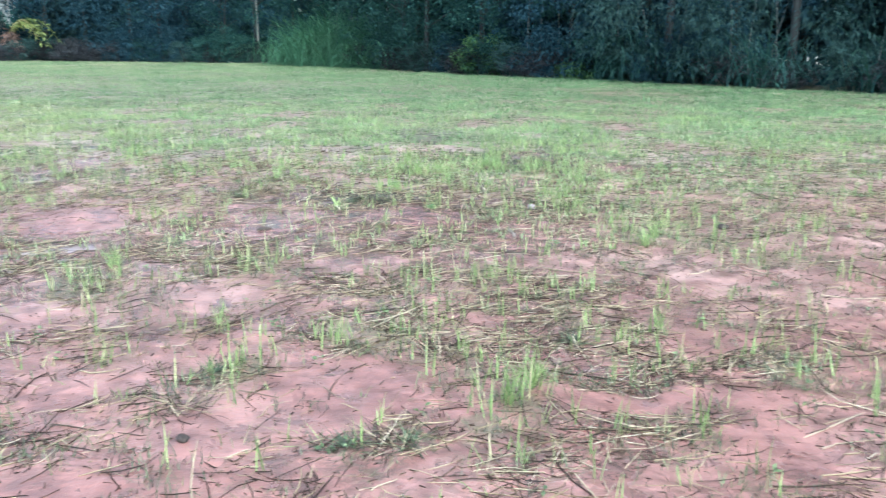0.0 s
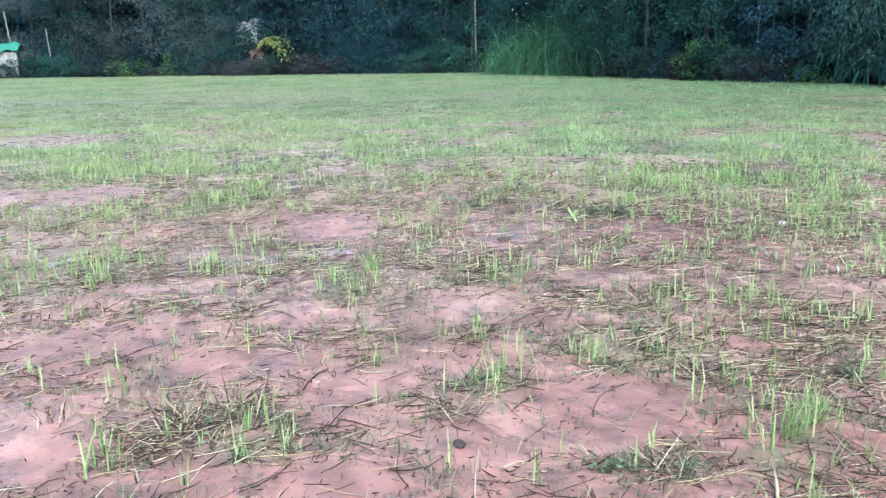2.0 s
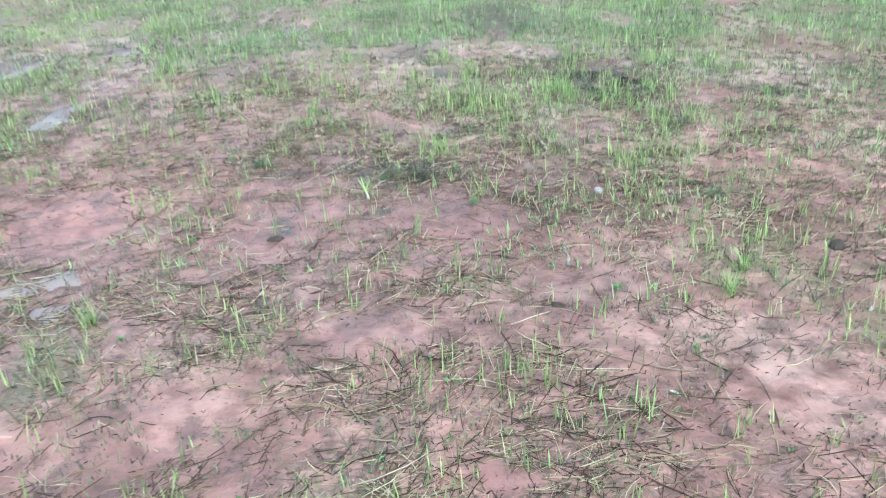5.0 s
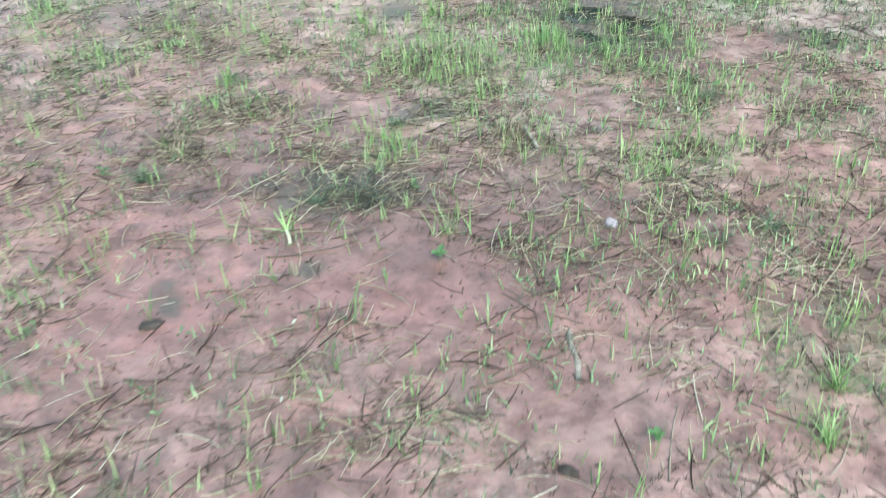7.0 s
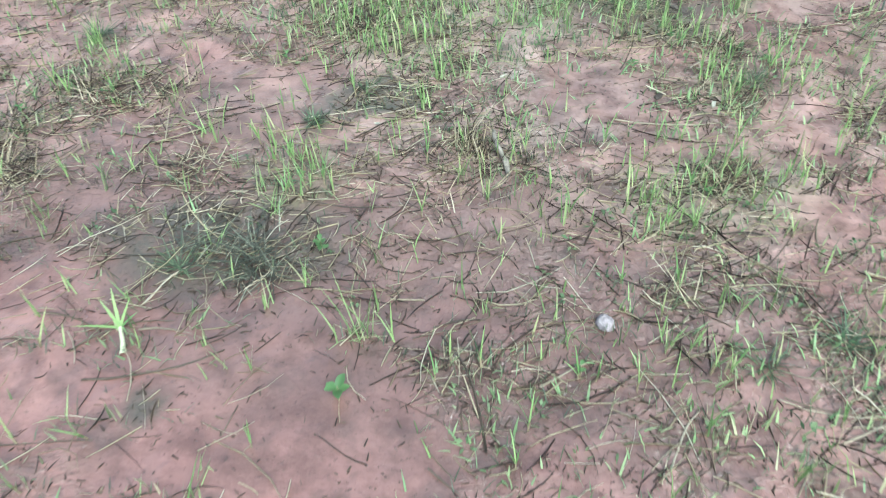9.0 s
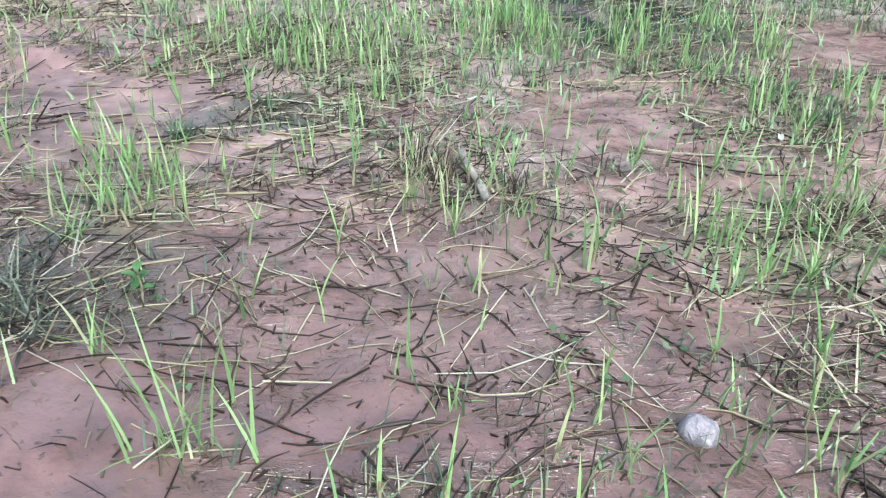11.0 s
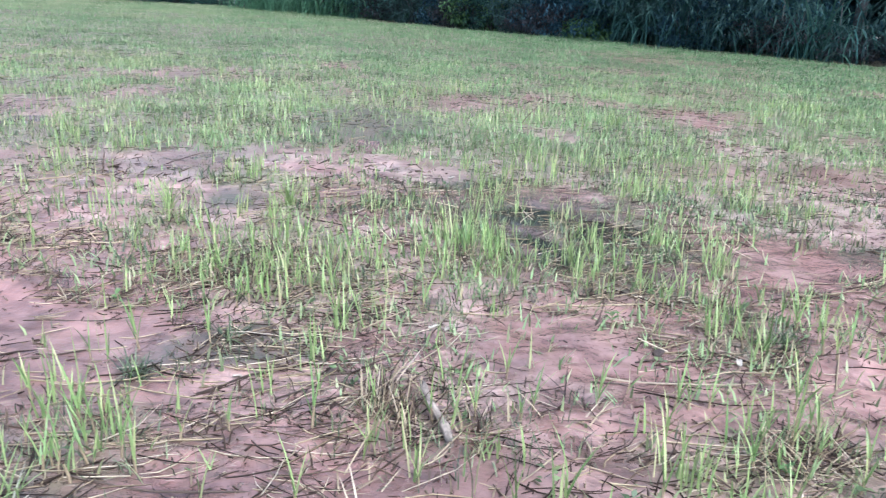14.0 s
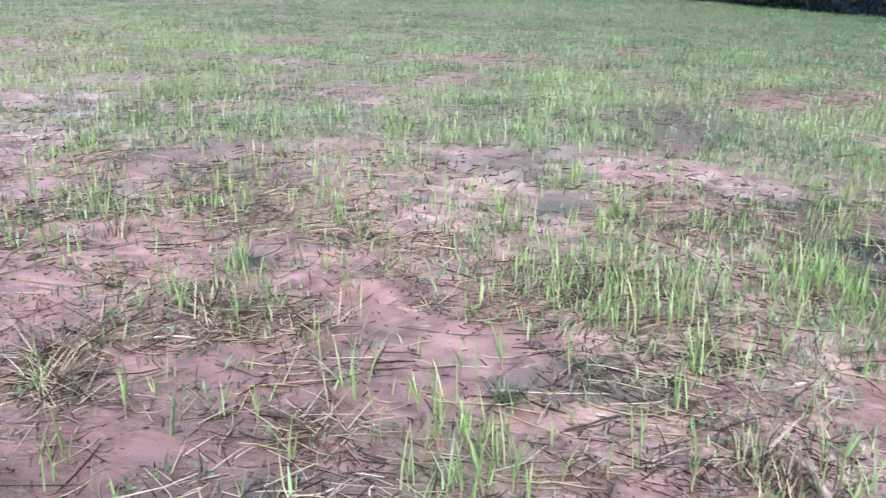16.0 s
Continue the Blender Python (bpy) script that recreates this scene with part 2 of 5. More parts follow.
def vnoise(x, y, size, seed):
    """Smooth noise in 0 to 1 with features of that size."""
    x, y = np.asarray(x, float) / size, np.asarray(y, float) / size
    i, j = np.floor(x), np.floor(y)
    u, v = x - i, y - j
    u, v = u * u * (3 - 2 * u), v * v * (3 - 2 * v)
    a, b = hash01(i, j, seed), hash01(i + 1, j, seed)
    c, d = hash01(i, j + 1, seed), hash01(i + 1, j + 1, seed)
    return (a * (1 - u) + b * u) * (1 - v) + (c * (1 - u) + d * u) * v


def blobs(x, y, spots, soft=1.0):
    """How much a place lies in one of the soft ellipses (x, y, rx, ry)."""
    x, y = np.asarray(x, float), np.asarray(y, float)
    wx = x + 0.10 * (vnoise(x, y, 0.16, 31) - 0.5) + 0.05 * (vnoise(x, y, 0.06, 33) - 0.5)
    wy = y + 0.14 * (vnoise(x, y, 0.16, 32) - 0.5) + 0.06 * (vnoise(x, y, 0.06, 34) - 0.5)
    out = np.zeros(np.shape(x))
    for sx, sy, rx, ry in spots:
        d = ((wx - sx) / rx) ** 2 + ((wy - sy) / ry) ** 2
        out = np.maximum(out, np.clip(1.6 - d / soft, 0, 1))
    return out


# ---- the lie of the field: bare mud, green patches, straw mats, puddles ----
BARE_NEAR = [(-0.84, -0.07, 0.13, 0.09), (0.88, -0.05, 0.13, 0.12), (-1.74, 0.05, 0.11, 0.15), (-0.55, 0.19, 0.13, 0.16), (0.6, 0.24, 0.13, 0.09), (-0.92, 0.48, 0.13, 0.13), (-0.2, 0.5, 0.21, 0.18),
             (0.92, 0.66, 0.07, 0.12), (-1.39, 0.67, 0.19, 0.12), (-2.12, 0.85, 0.27, 0.21), (0.3, 1.06, 0.06, 0.08), (-1.34, 1.24, 0.15, 0.16), (-0.73, 1.39, 0.11, 0.16), (1.34, 1.42, 0.19, 0.13),
             (-0.11, 1.82, 0.18, 0.17), (0.74, 2.17, 0.26, 0.15), (-0.65, 2.74, 0.24, 0.3), (0.28, 2.74, 0.23, 0.29), (0.01, 2.77, 0.2, 0.07), (1.35, 2.85, 0.06, 0.06), (-1.69, 2.9, 0.27, 0.34),
             (-0.34, 2.98, 0.16, 0.1)]
BARE_MID = [(0.55, 3.13, 0.16, 0.06), (0.19, 3.15, 0.2, 0.08), (2.26, 3.22, 0.07, 0.17), (-0.63, 3.32, 0.24, 0.14), (1.07, 3.32, 0.08, 0.06), (1.67, 3.46, 0.12, 0.06), (2.01, 3.56, 0.17, 0.07),
            (-0.32, 3.68, 0.17, 0.05), (1.07, 3.71, 0.1, 0.05), (-4.48, 3.85, 0.17, 0.45), (1.77, 3.91, 0.12, 0.15), (-3.88, 3.95, 0.34, 0.46), (-0.43, 4.01, 0.11, 0.09), (1.12, 4.08, 0.19, 0.2),
            (0.17, 4.15, 0.09, 0.16), (-0.01, 4.18, 0.06, 0.16), (-1.13, 4.2, 0.05, 0.16), (-0.17, 4.36, 0.08, 0.17), (2.13, 4.77, 0.28, 0.18), (-1.13, 4.78, 0.24, 0.1), (2.63, 5.13, 0.17, 0.2),
            (-1.82, 5.15, 0.09, 0.21)]
BARE_FAR = [(-0.33, 5.18, 0.08, 0.21), (-1.49, 5.52, 0.09, 0.16), (-2.36, 5.69, 0.21, 0.54), (-1.48, 5.75, 0.22, 0.09), (-1.29, 6.01, 0.11, 0.16), (0.86, 6.17, 0.37, 0.2), (0.52, 6.18, 0.1, 0.2),
            (1.99, 7.46, 0.16, 0.34), (3.18, 7.48, 0.11, 0.19), (-3.82, 7.94, 0.1, 0.26), (-1.94, 8.13, 0.09, 0.2), (-7.15, 8.55, 1.07, 1.12), (-1.05, 9.01, 0.11, 0.17), (-2.15, 11.48, 0.11, 0.59)]
POOLS = [(1.36, 5.42, 0.17, 0.17), (1.62, 5.22, 0.14, 0.16), (1.3, 5.02, 0.1, 0.13), (-2.87, 1.98, 0.1, 0.18), (-1.96, 2.07, 0.08, 0.1), (-1.8, 2.17, 0.08, 0.08), (-1.65, 2.26, 0.08, 0.09), (-1.49, 2.36, 0.09, 0.09), (-1.68, 1.93, 0.11, 0.07), (-1.42, 2.07, 0.1, 0.07), (-2.12, 1.88, 0.12, 0.08), (-2.5, 4.74, 0.12, 0.32), (-5.85, 5.47, 0.22, 0.6), (-3.5, 6.35, 0.26, 0.5), (-2.73, 6.8, 0.16, 0.2),
         (0.81, 6.98, 0.1, 0.26), (-1.22, 7.57, 0.16, 0.26)]
MATS_NEAR = [(0.11, 2.17, 0.36, 0.11), (0.57, 3.02, 0.2, 0.1), (-1.95, 1.9, 0.45, 0.14), (-1.3, 2.03, 0.3, 0.1), (0.33, -0.03, 0.23, 0.09), (0.58, 0.11, 0.23, 0.07), (-0.97, 0.13, 0.16, 0.07), (-0.03, 0.14, 0.1, 0.12), (-1.46, 0.17, 0.17, 0.2), (-1.18, 0.21, 0.14, 0.17), (1.16, 0.43, 0.16, 0.13),
             (0.68, 0.44, 0.34, 0.09), (0.34, 0.59, 0.19, 0.19), (-0.56, 0.6, 0.11, 0.15), (-0.94, 0.7, 0.06, 0.17), (0.65, 0.75, 0.23, 0.18), (0.2, 0.81, 0.15, 0.16), (-0.1, 0.97, 0.28, 0.23),
             (-0.67, 1.04, 0.12, 0.17), (-1.83, 1.24, 0.39, 0.1), (0.51, 1.3, 0.27, 0.47), (0.06, 1.5, 0.45, 0.28), (-0.65, 1.84, 0.25, 0.27), (1.1, 2.74, 0.09, 0.11), (1.61, 2.87, 0.21, 0.12),
             (0.79, 2.92, 0.22, 0.09)]
MATS_MID = [(1.52, 3.05, 0.14, 0.12), (1.29, 3.25, 0.21, 0.11), (0.07, 3.43, 0.16, 0.17), (0.54, 3.58, 0.05, 0.09), (1.44, 3.62, 0.19, 0.08), (0.36, 3.67, 0.12, 0.05), (-0.08, 3.71, 0.08, 0.07),
            (0.7, 3.77, 0.11, 0.09), (0.51, 3.82, 0.25, 0.09), (-0.74, 3.83, 0.1, 0.1), (0.82, 3.86, 0.07, 0.14), (2.06, 3.93, 0.3, 0.07), (-0.83, 3.93, 0.11, 0.09),
            (1.56, 4.05, 0.21, 0.14), (-0.66, 4.1, 0.17, 0.06), (0.62, 4.21, 0.21, 0.21), (-0.5, 4.25, 0.21, 0.12), (1.64, 4.4, 0.14, 0.14), (2.39, 4.46, 0.12, 0.12), (0.16, 4.49, 0.13, 0.11)]
MATS_FAR = [(1.97, 4.52, 0.08, 0.08), (-0.1, 4.53, 0.08, 0.07), (0.37, 4.72, 0.32, 0.18), (-1.55, 4.9, 0.14, 0.16), (-1.28, 4.97, 0.06, 0.15), (-0.51, 5.03, 0.3, 0.16), (-0.97, 5.17, 0.21, 0.19),
            (-0.86, 5.5, 0.09, 0.18), (-1.68, 6.21, 0.15, 0.14)]
LUSH_NEAR = [(0.13, 0.15, 0.05, 0.09), (-1.15, 0.16, 0.1, 0.11), (0.28, 0.25, 0.06, 0.12), (1.17, 0.45, 0.1, 0.11), (-0.56, 0.56, 0.09, 0.11), (-0.14, 0.9, 0.13, 0.11), (-2.64, 1.51, 0.3, 0.2),
             (-1.27, 1.66, 0.12, 0.19), (1.78, 1.72, 0.11, 0.15), (-0.56, 1.84, 0.09, 0.17), (-2.75, 1.91, 0.42, 0.16), (1.6, 2.28, 0.1, 0.32), (1.34, 2.36, 0.06, 0.27), (-3.29, 3.25, 0.15, 0.27),
             (1.23, 3.41, 0.05, 0.06), (1.34, 3.47, 0.05, 0.07), (1.42, 3.56, 0.23, 0.14), (0.16, 3.74, 0.13, 0.11), (0.71, 3.88, 0.05, 0.05), (-2.73, 4.05, 0.25, 0.71), (1.6, 4.13, 0.07, 0.11),
             (-0.64, 4.54, 0.05, 0.09)]
LUSH_MID = [(1.51, 4.58, 0.06, 0.15), (1.33, 4.66, 0.05, 0.19), (-2.39, 4.68, 0.09, 0.35), (0.45, 4.71, 0.24, 0.23), (1.0, 4.79, 0.14, 0.2), (1.84, 4.8, 0.05, 0.15), (1.44, 4.96, 0.08, 0.35),
            (1.11, 4.99, 0.08, 0.38), (-1.46, 5.01, 0.09, 0.21), (1.76, 5.07, 0.06, 0.26), (0.0, 5.19, 0.08, 0.18), (0.44, 5.21, 0.1, 0.25), (0.82, 5.48, 0.12, 0.17), (2.46, 5.52, 0.18, 0.15),
            (-1.98, 5.81, 0.07, 0.21), (-4.26, 5.82, 0.66, 1.0), (1.97, 5.97, 0.17, 0.31), (1.33, 5.99, 0.07, 0.61), (0.22, 6.04, 0.14, 0.2), (1.73, 6.46, 0.19, 0.36), (-2.13, 6.55, 0.11, 0.38),
            (-1.51, 6.65, 0.13, 0.2)]
LUSH_FAR = [(-0.74, 6.79, 0.16, 0.29), (-0.37, 7.04, 0.15, 0.47), (0.49, 7.2, 0.13, 0.42), (0.06, 7.34, 0.28, 0.54), (2.17, 7.39, 0.67, 1.27), (3.07, 8.03, 0.14, 0.56), (-2.42, 8.26, 0.22, 0.65),
            (4.88, 8.78, 0.69, 0.99), (-0.13, 9.18, 0.13, 0.4)]
WEEDY = [(-1.36, -0.15, 0.08, 0.08), (-0.6, -0.05, 0.05, 0.09), (-0.12, 0.03, 0.13, 0.09), (-0.57, 0.58, 0.1, 0.13), (1.16, 0.88, 0.11, 0.1), (0.59, 0.92, 0.13, 0.21), (-0.09, 1.15, 0.11, 0.19),
         (-1.28, 1.71, 0.13, 0.24), (1.5, 2.9, 0.1, 0.1), (1.72, 3.01, 0.07, 0.09), (-0.84, 3.59, 0.09, 0.1), (-0.38, 3.59, 0.05, 0.05), (0.23, 4.08, 0.05, 0.06), (1.68, 4.14, 0.08, 0.15),
         (-0.73, 4.16, 0.13, 0.13), (1.12, 4.49, 0.05, 0.07), (-0.57, 4.54, 0.08, 0.07), (-0.66, 4.59, 0.05, 0.14), (-1.47, 4.9, 0.11, 0.09), (0.15, 5.82, 0.2, 0.09), (3.4, 6.16, 0.12, 0.21),
         (-2.93, 6.63, 0.08, 0.29), (3.27, 6.69, 0.15, 0.19)]
ALGAE = [(-0.61, 2.8, 0.05, 0.05), (-0.1, 2.89, 0.05, 0.05), (-0.02, 3.46, 0.28, 0.18), (0.19, 4.06, 0.05, 0.08), (0.4, 4.14, 0.15, 0.11), (2.48, 4.83, 0.16, 0.12), (1.48, 5.12, 0.36, 0.5),
         (0.25, 5.61, 0.1, 0.12), (1.23, 5.94, 0.17, 0.14), (0.88, 7.87, 0.41, 0.74)]
THIN = [(0.0, 3.42, 0.32, 0.24)]
# pale patches that put the mud's sky reflection into its colour
SHEEN_SPOTS = [(-1.25, 2.9, 0.3, 0.4), (-0.25, 2.3, 0.5, 0.28), (-0.12, 1.08, 0.2, 0.28), (0.28, 2.2, 0.4, 0.35), (0.95, 1.9, 0.4, 0.4)]
SOAKED = [(0.65, 3.2, 0.8, 0.4), (-0.5, 3.9, 0.6, 0.4)]
WETS = [(1.13, 4.08, 0.26, 0.22), (2.1, 4.75, 0.3, 0.25), (-1.8, 2.0, 0.7, 0.55), (-0.82, 2.43, 0.6, 0.4), (-0.8, 2.75, 0.5, 0.4), (1.4, 5.3, 0.6, 0.6), (0.1, 3.45, 0.45, 0.25), (-2.5, 4.8, 0.3, 0.9), (0.2, 2.5, 0.9, 0.6), (0.6, 3.08, 0.75, 0.28), (-0.25, 3.6, 0.6, 0.25)]


def slope(y):
    return 0.008 * (np.clip(y, 10, 62) - 10)


def ground_z(x, y):
    x, y = np.asarray(x, float), np.asarray(y, float)
    pool, rim = np.zeros(np.shape(x)), np.zeros(np.shape(x))
    wx = x + 0.15 * (vnoise(x, y, 0.16, 5) - 0.5) + 0.08 * (vnoise(x, y, 0.07, 6) - 0.5)
    wy = y + 0.15 * (vnoise(x, y, 0.16, 7) - 0.5) + 0.08 * (vnoise(x, y, 0.07, 9) - 0.5)
    for sx, sy, rx, ry in POOLS:
        d = ((wx - sx) / rx) ** 2 + ((wy - sy) / ry) ** 2
        pool = np.maximum(pool, np.exp(-d * 0.8))
        far = np.sqrt(d)
        rim = np.maximum(rim, np.clip((far - 1.0) / 0.25, 0, 1) * np.clip((2.7 - far) / 0.5, 0, 1))
    rough = 0.030 * (vnoise(x, y, 0.85, 1) - 0.5) + 0.022 * (vnoise(x, y, 0.3, 2) - 0.5) + 0.016 * (vnoise(x, y, 0.12, 3) - 0.5) + 0.008 * (vnoise(x, y, 0.05, 4) - 0.5)
    low = rough * (1 - 0.35 * pool) - 0.028 * pool
    rim = rim * np.clip(1 - 2.0 * pool, 0, 1)
    return slope(y) + low + rim * np.maximum(0, -0.0065 + 0.3 * rough - low)


def green_at(x, y):
    return np.maximum(np.maximum(blobs(x, y, LUSH_NEAR, 1.3), blobs(x, y, LUSH_MID, 1.3)), blobs(x, y, LUSH_FAR))


def bare_at(x, y):
    spots = np.maximum(np.maximum(blobs(x, y, BARE_NEAR), blobs(x, y, BARE_MID)), blobs(x, y, BARE_FAR))
    gap = np.clip((0.75 * vnoise(x, y, 0.8, 92) + 0.25 * vnoise(x, y, 0.25, 94) - 0.60) * 8, 0, 1) * np.clip((y - 4.8) / 0.8, 0, 1) * np.clip((17 - y) / 5, 0, 1)
    spots = np.maximum(spots, 0.95 * blobs(x, y, POOLS, 1.3) * np.clip((y - 4) / 0.5, 0, 1) * (x < -1))
    return np.maximum(spots, 0.85 * gap * (1 - green_at(x, y)))


def lush_at(x, y):
    stand_of = np.clip((0.7 * vnoise(x, y, 0.65, 93) + 0.3 * vnoise(x, y, 0.22, 95) - 0.54) * 7, 0, 1) * np.clip((y - 5.0) / 1.0, 0, 1) * np.clip((15 - y) / 3, 0, 1)
    return np.maximum(green_at(x, y), 0.9 * stand_of)


def mat_at(x, y):
    return np.maximum(np.maximum(blobs(x, y, MATS_NEAR), blobs(x, y, MATS_MID)), blobs(x, y, MATS_FAR))


def straw_weight(x, y):
    ridge = 1 - np.abs(2 * vnoise(x + 0.3 * y, y * 1.9, 0.62, 51) - 1)
    band = np.clip((ridge - 0.66) * 4, 0, 1) * np.clip(vnoise(x, y, 0.9, 54) * 2 - 0.35, 0, 1)
    heap = np.clip((vnoise(x, y, 0.2, 52) - 0.58) * 5, 0, 1)
    clump = 0.35 + 0.65 * np.clip((vnoise(x, y, 0.13, 55) - 0.28) * 2.6, 0, 1)
    base = 0.12 + 0.15 * np.clip((y - 2.2) / 0.6, 0, 1) * np.clip((5.0 - y) / 0.5, 0, 1) + 0.25 * band + 0.38 * heap + 0.12 * lush_at(x, y)
    return np.clip(base + (0.72 + 0.18 * np.clip((y - 2.6) / 0.4, 0, 1)) * mat_at(x, y) * clump, 0, 1) * (1 - 0.85 * bare_at(x, y))


def top_z(x, y):
    """The mud, or the water where a puddle covers it."""
    z = ground_z(x, y)
    return np.where(blobs(x, y, POOLS, 1.6) > 0.02, np.maximum(z, slope(y) - 0.0085), z)


# ---- ground ----
def steps(lo, a, b, hi, fine, grow):
    mid = list(np.arange(a, b, fine))
    up, d = [b], fine
    while up[-1] < hi:
        d *= grow
        up.append(up[-1] + d)
    down, d = [a], fine
    while down[-1] > lo:
        d *= grow
        down.append(down[-1] - d)
    return np.array(down[:0:-1] + mid + up)


def ground():
    xs, ys = steps(-900, -1.8, 2.4, 900, 0.022, 1.05), steps(-200, -0.4, 5.4, 1500, 0.022, 1.05)
    gx, gy = np.meshgrid(xs, ys)
    x, y = gx.ravel(), gy.ravel()
    v = np.stack([x, y, ground_z(x, y)], 1)
    nx, ny = len(xs), len(ys)
    i = (np.arange(ny - 1)[:, None] * nx + np.arange(nx - 1)).ravel()
    me = mesh_of("ground", v, quads=np.stack([i, i + 1, i + 1 + nx, i + nx], 1), smooth=True)
    litter = np.clip(0.16 + 0.45 * straw_weight(x, y) + 0.25 * mat_at(x, y) + 0.5 * blobs(x, y, WEEDY) + 0.3 * lush_at(x, y) + 0.5 * (vnoise(x, y, 0.3, 8) - 0.5) - 0.7 * bare_at(x, y) + np.clip((y - 5) / 10, 0, 0.45), 0, 1)
    wet = np.clip(np.maximum(blobs(x, y, WETS, 1.2) * 0.9, 0.25 * mat_at(x, y)), 0, 1)
    # silty grey cover, stronger where wet sheen is drawn as paler colour
    silt_sheen = np.clip(0.62 * np.clip((y - 0.7) / 1.0, 0, 1) * np.clip((2.7 - y) / 0.5, 0.35, 1) + 0.75 * np.clip((y - 3.0) / 0.9, 0, 1) + 0.35 * np.clip((y - 3.8) / 1.5, 0, 1), 0, 1.35) * (0.55 + 0.45 * np.clip((vnoise(x, y, 0.7, 81) - 0.3) * 4, 0, 1)) * np.clip((11 - y) / 4, 0.25, 1) * np.clip(0.45 + 0.5 * x, 0.28 + 0.5 * np.clip((y - 4.0) / 2, 0, 1) + 0.45 * np.clip((3.0 - y) / 0.5, 0, 1), 1)
    silt_sheen = np.maximum(silt_sheen, 0.35 * blobs(x, y, SHEEN_SPOTS))
    algae = np.maximum(blobs(x, y, ALGAE, 1.3), 0.4 * np.clip((0.7 * vnoise(x, y, 0.7, 96) + 0.3 * vnoise(x, y, 0.25, 97) - 0.60) * 8, 0, 1) * np.clip((y - 4.6) / 1, 0, 1) * np.clip((13 - y) / 4, 0, 1))
    turf = np.clip((y - 4.8) / 5.5, 0, 0.92) * np.clip((0.6 * vnoise(x, y, 0.7, 61) + 0.4 * vnoise(x, y, 2.2, 64) - 0.24) * 3.0, 0.12 + 0.65 * np.clip((y - 7) / 7, 0, 1), 1) * (1 - bare_at(x, y)) + 0.3 * lush_at(x, y)
    for key, val in (("litter", litter), ("wet", wet), ("soaked", blobs(x, y, SOAKED, 1.2)), ("silt_sheen", silt_sheen), ("turf", turf), ("algae", algae)):
        me.attributes.new(key, "FLOAT", "POINT").data.foreach_set("value", val.astype(np.float32))
    ob = part("ground", me, MUD)
    tagged(ob, "wet red mud field with trodden straw and puddles", "ground", kind="structure")


ground()


def puddle(sx, sy, rx, ry, lower):
    dark = float(blobs(np.array([sx]), np.array([sy]), ALGAE)[0]) > 0.4 and sx > -1
    water = DARK_WATER if dark else CLEAR_WATER if sx < -0.5 else WATER
    level = float(slope(sy)) - 0.0085 - lower
    n = 33
    u, w = np.meshgrid(np.linspace(-1.9, 1.9, n), np.linspace(-1.9, 1.9, n))
    u, w = u.ravel(), w.ravel()
    turn = np.arctan2(w, u)
    far = np.hypot(u, w) / (1 + 0.12 * np.sin(3 * turn + sx * 9) + 0.07 * np.sin(5 * turn + sy * 7))
    x, y = sx + u * rx, sy + w * ry
    k = np.clip((far - 0.7) / 1.0, 0, 1)
    z = level * (1 - k) + k * (np.minimum(ground_z(x, y), level) - 0.02)
    i = (np.arange(n - 1)[:, None] * n + np.arange(n - 1)).ravel()
    v = np.stack([x - sx, y - sy, z - level], 1)
    ob = part("puddle", mesh_of("puddle", v, quads=np.stack([i, i + 1, i + 1 + n, i + n], 1), smooth=True), water)
    ob.location = (sx, sy, level)
    tagged(ob, "dark greenish rain puddle among the seedlings" if dark else "shallow muddy rain puddle lying in the field", "puddle", "rain puddles in the mud", "structure")


for k, spot in enumerate(POOLS):
    puddle(*spot, 0.0016 * (k % 3))


# ---- blades and straws ----
def blade_arrays(base, heading, lean, curve, length, width, segs):
    """Tapering, bending blades: vertices, quads and tip triangles."""
    n = len(base)
    p = np.array(base, float)
    d = np.stack([np.cos(heading), np.sin(heading), 0 * heading], 1)
    side = np.stack([-np.sin(heading), np.cos(heading), 0 * heading], 1)
    rows = []
    for s in range(segs + 1):
        f = s / segs
        w = width * (0.75 + 0.7 * f) * (1 - f ** 1.5)
        if s < segs:
            rows += [p - side * w[:, None] / 2, p + side * w[:, None] / 2]
        else:
            rows += [p]
        th = lean + curve * (f + 0.5 / segs)
        p = p + (length / segs)[:, None] * (np.sin(th)[:, None] * d + np.cos(th)[:, None] * np.array([0, 0, 1.0]))
    v = np.stack(rows, 1).reshape(-1, 3)
    o = np.arange(n)[:, None] * (2 * segs + 1)
    quads = np.concatenate([o + np.array([2 * s, 2 * s + 1, 2 * s + 3, 2 * s + 2]) for s in range(segs - 1)]) if segs > 1 else None
    tris = o + np.array([2 * segs - 2, 2 * segs - 1, 2 * segs])
    return v, quads, tris


def tufts(x, y, blades, length, width, segs, lean=0.22, curve=0.5, spread=0.012, droop=0.0):
    """Several blades at each place."""
    k = blades
    n = len(x) * k
    bx = np.repeat(x, k) + rng.normal(0, spread, n)
    by = np.repeat(y, k) + rng.normal(0, spread, n)
    size = np.repeat(rng.uniform(0.55, 1.15, len(x)), k)
    base = np.stack([bx, by, ground_z(bx, by) - 0.004], 1)
    return blade_arrays(base, rng.uniform(0, 2 * np.pi, n), np.abs(rng.normal(0, lean, n)) + droop, rng.uniform(0, curve, n),
                        length * size * rng.uniform(0.55, 1.1, n), width * rng.uniform(0.7, 1.2, n), segs)


def joined(sets):
    vs, qs, ts, o = [], [], [], 0
    for v, q, t in sets:
        vs.append(v)
        if q is not None and len(q):
            qs.append(q + o)
        if t is not None and len(t):
            ts.append(t + o)
        o += len(v)
    return np.concatenate(vs), (np.concatenate(qs) if qs else None), (np.concatenate(ts) if ts else None)


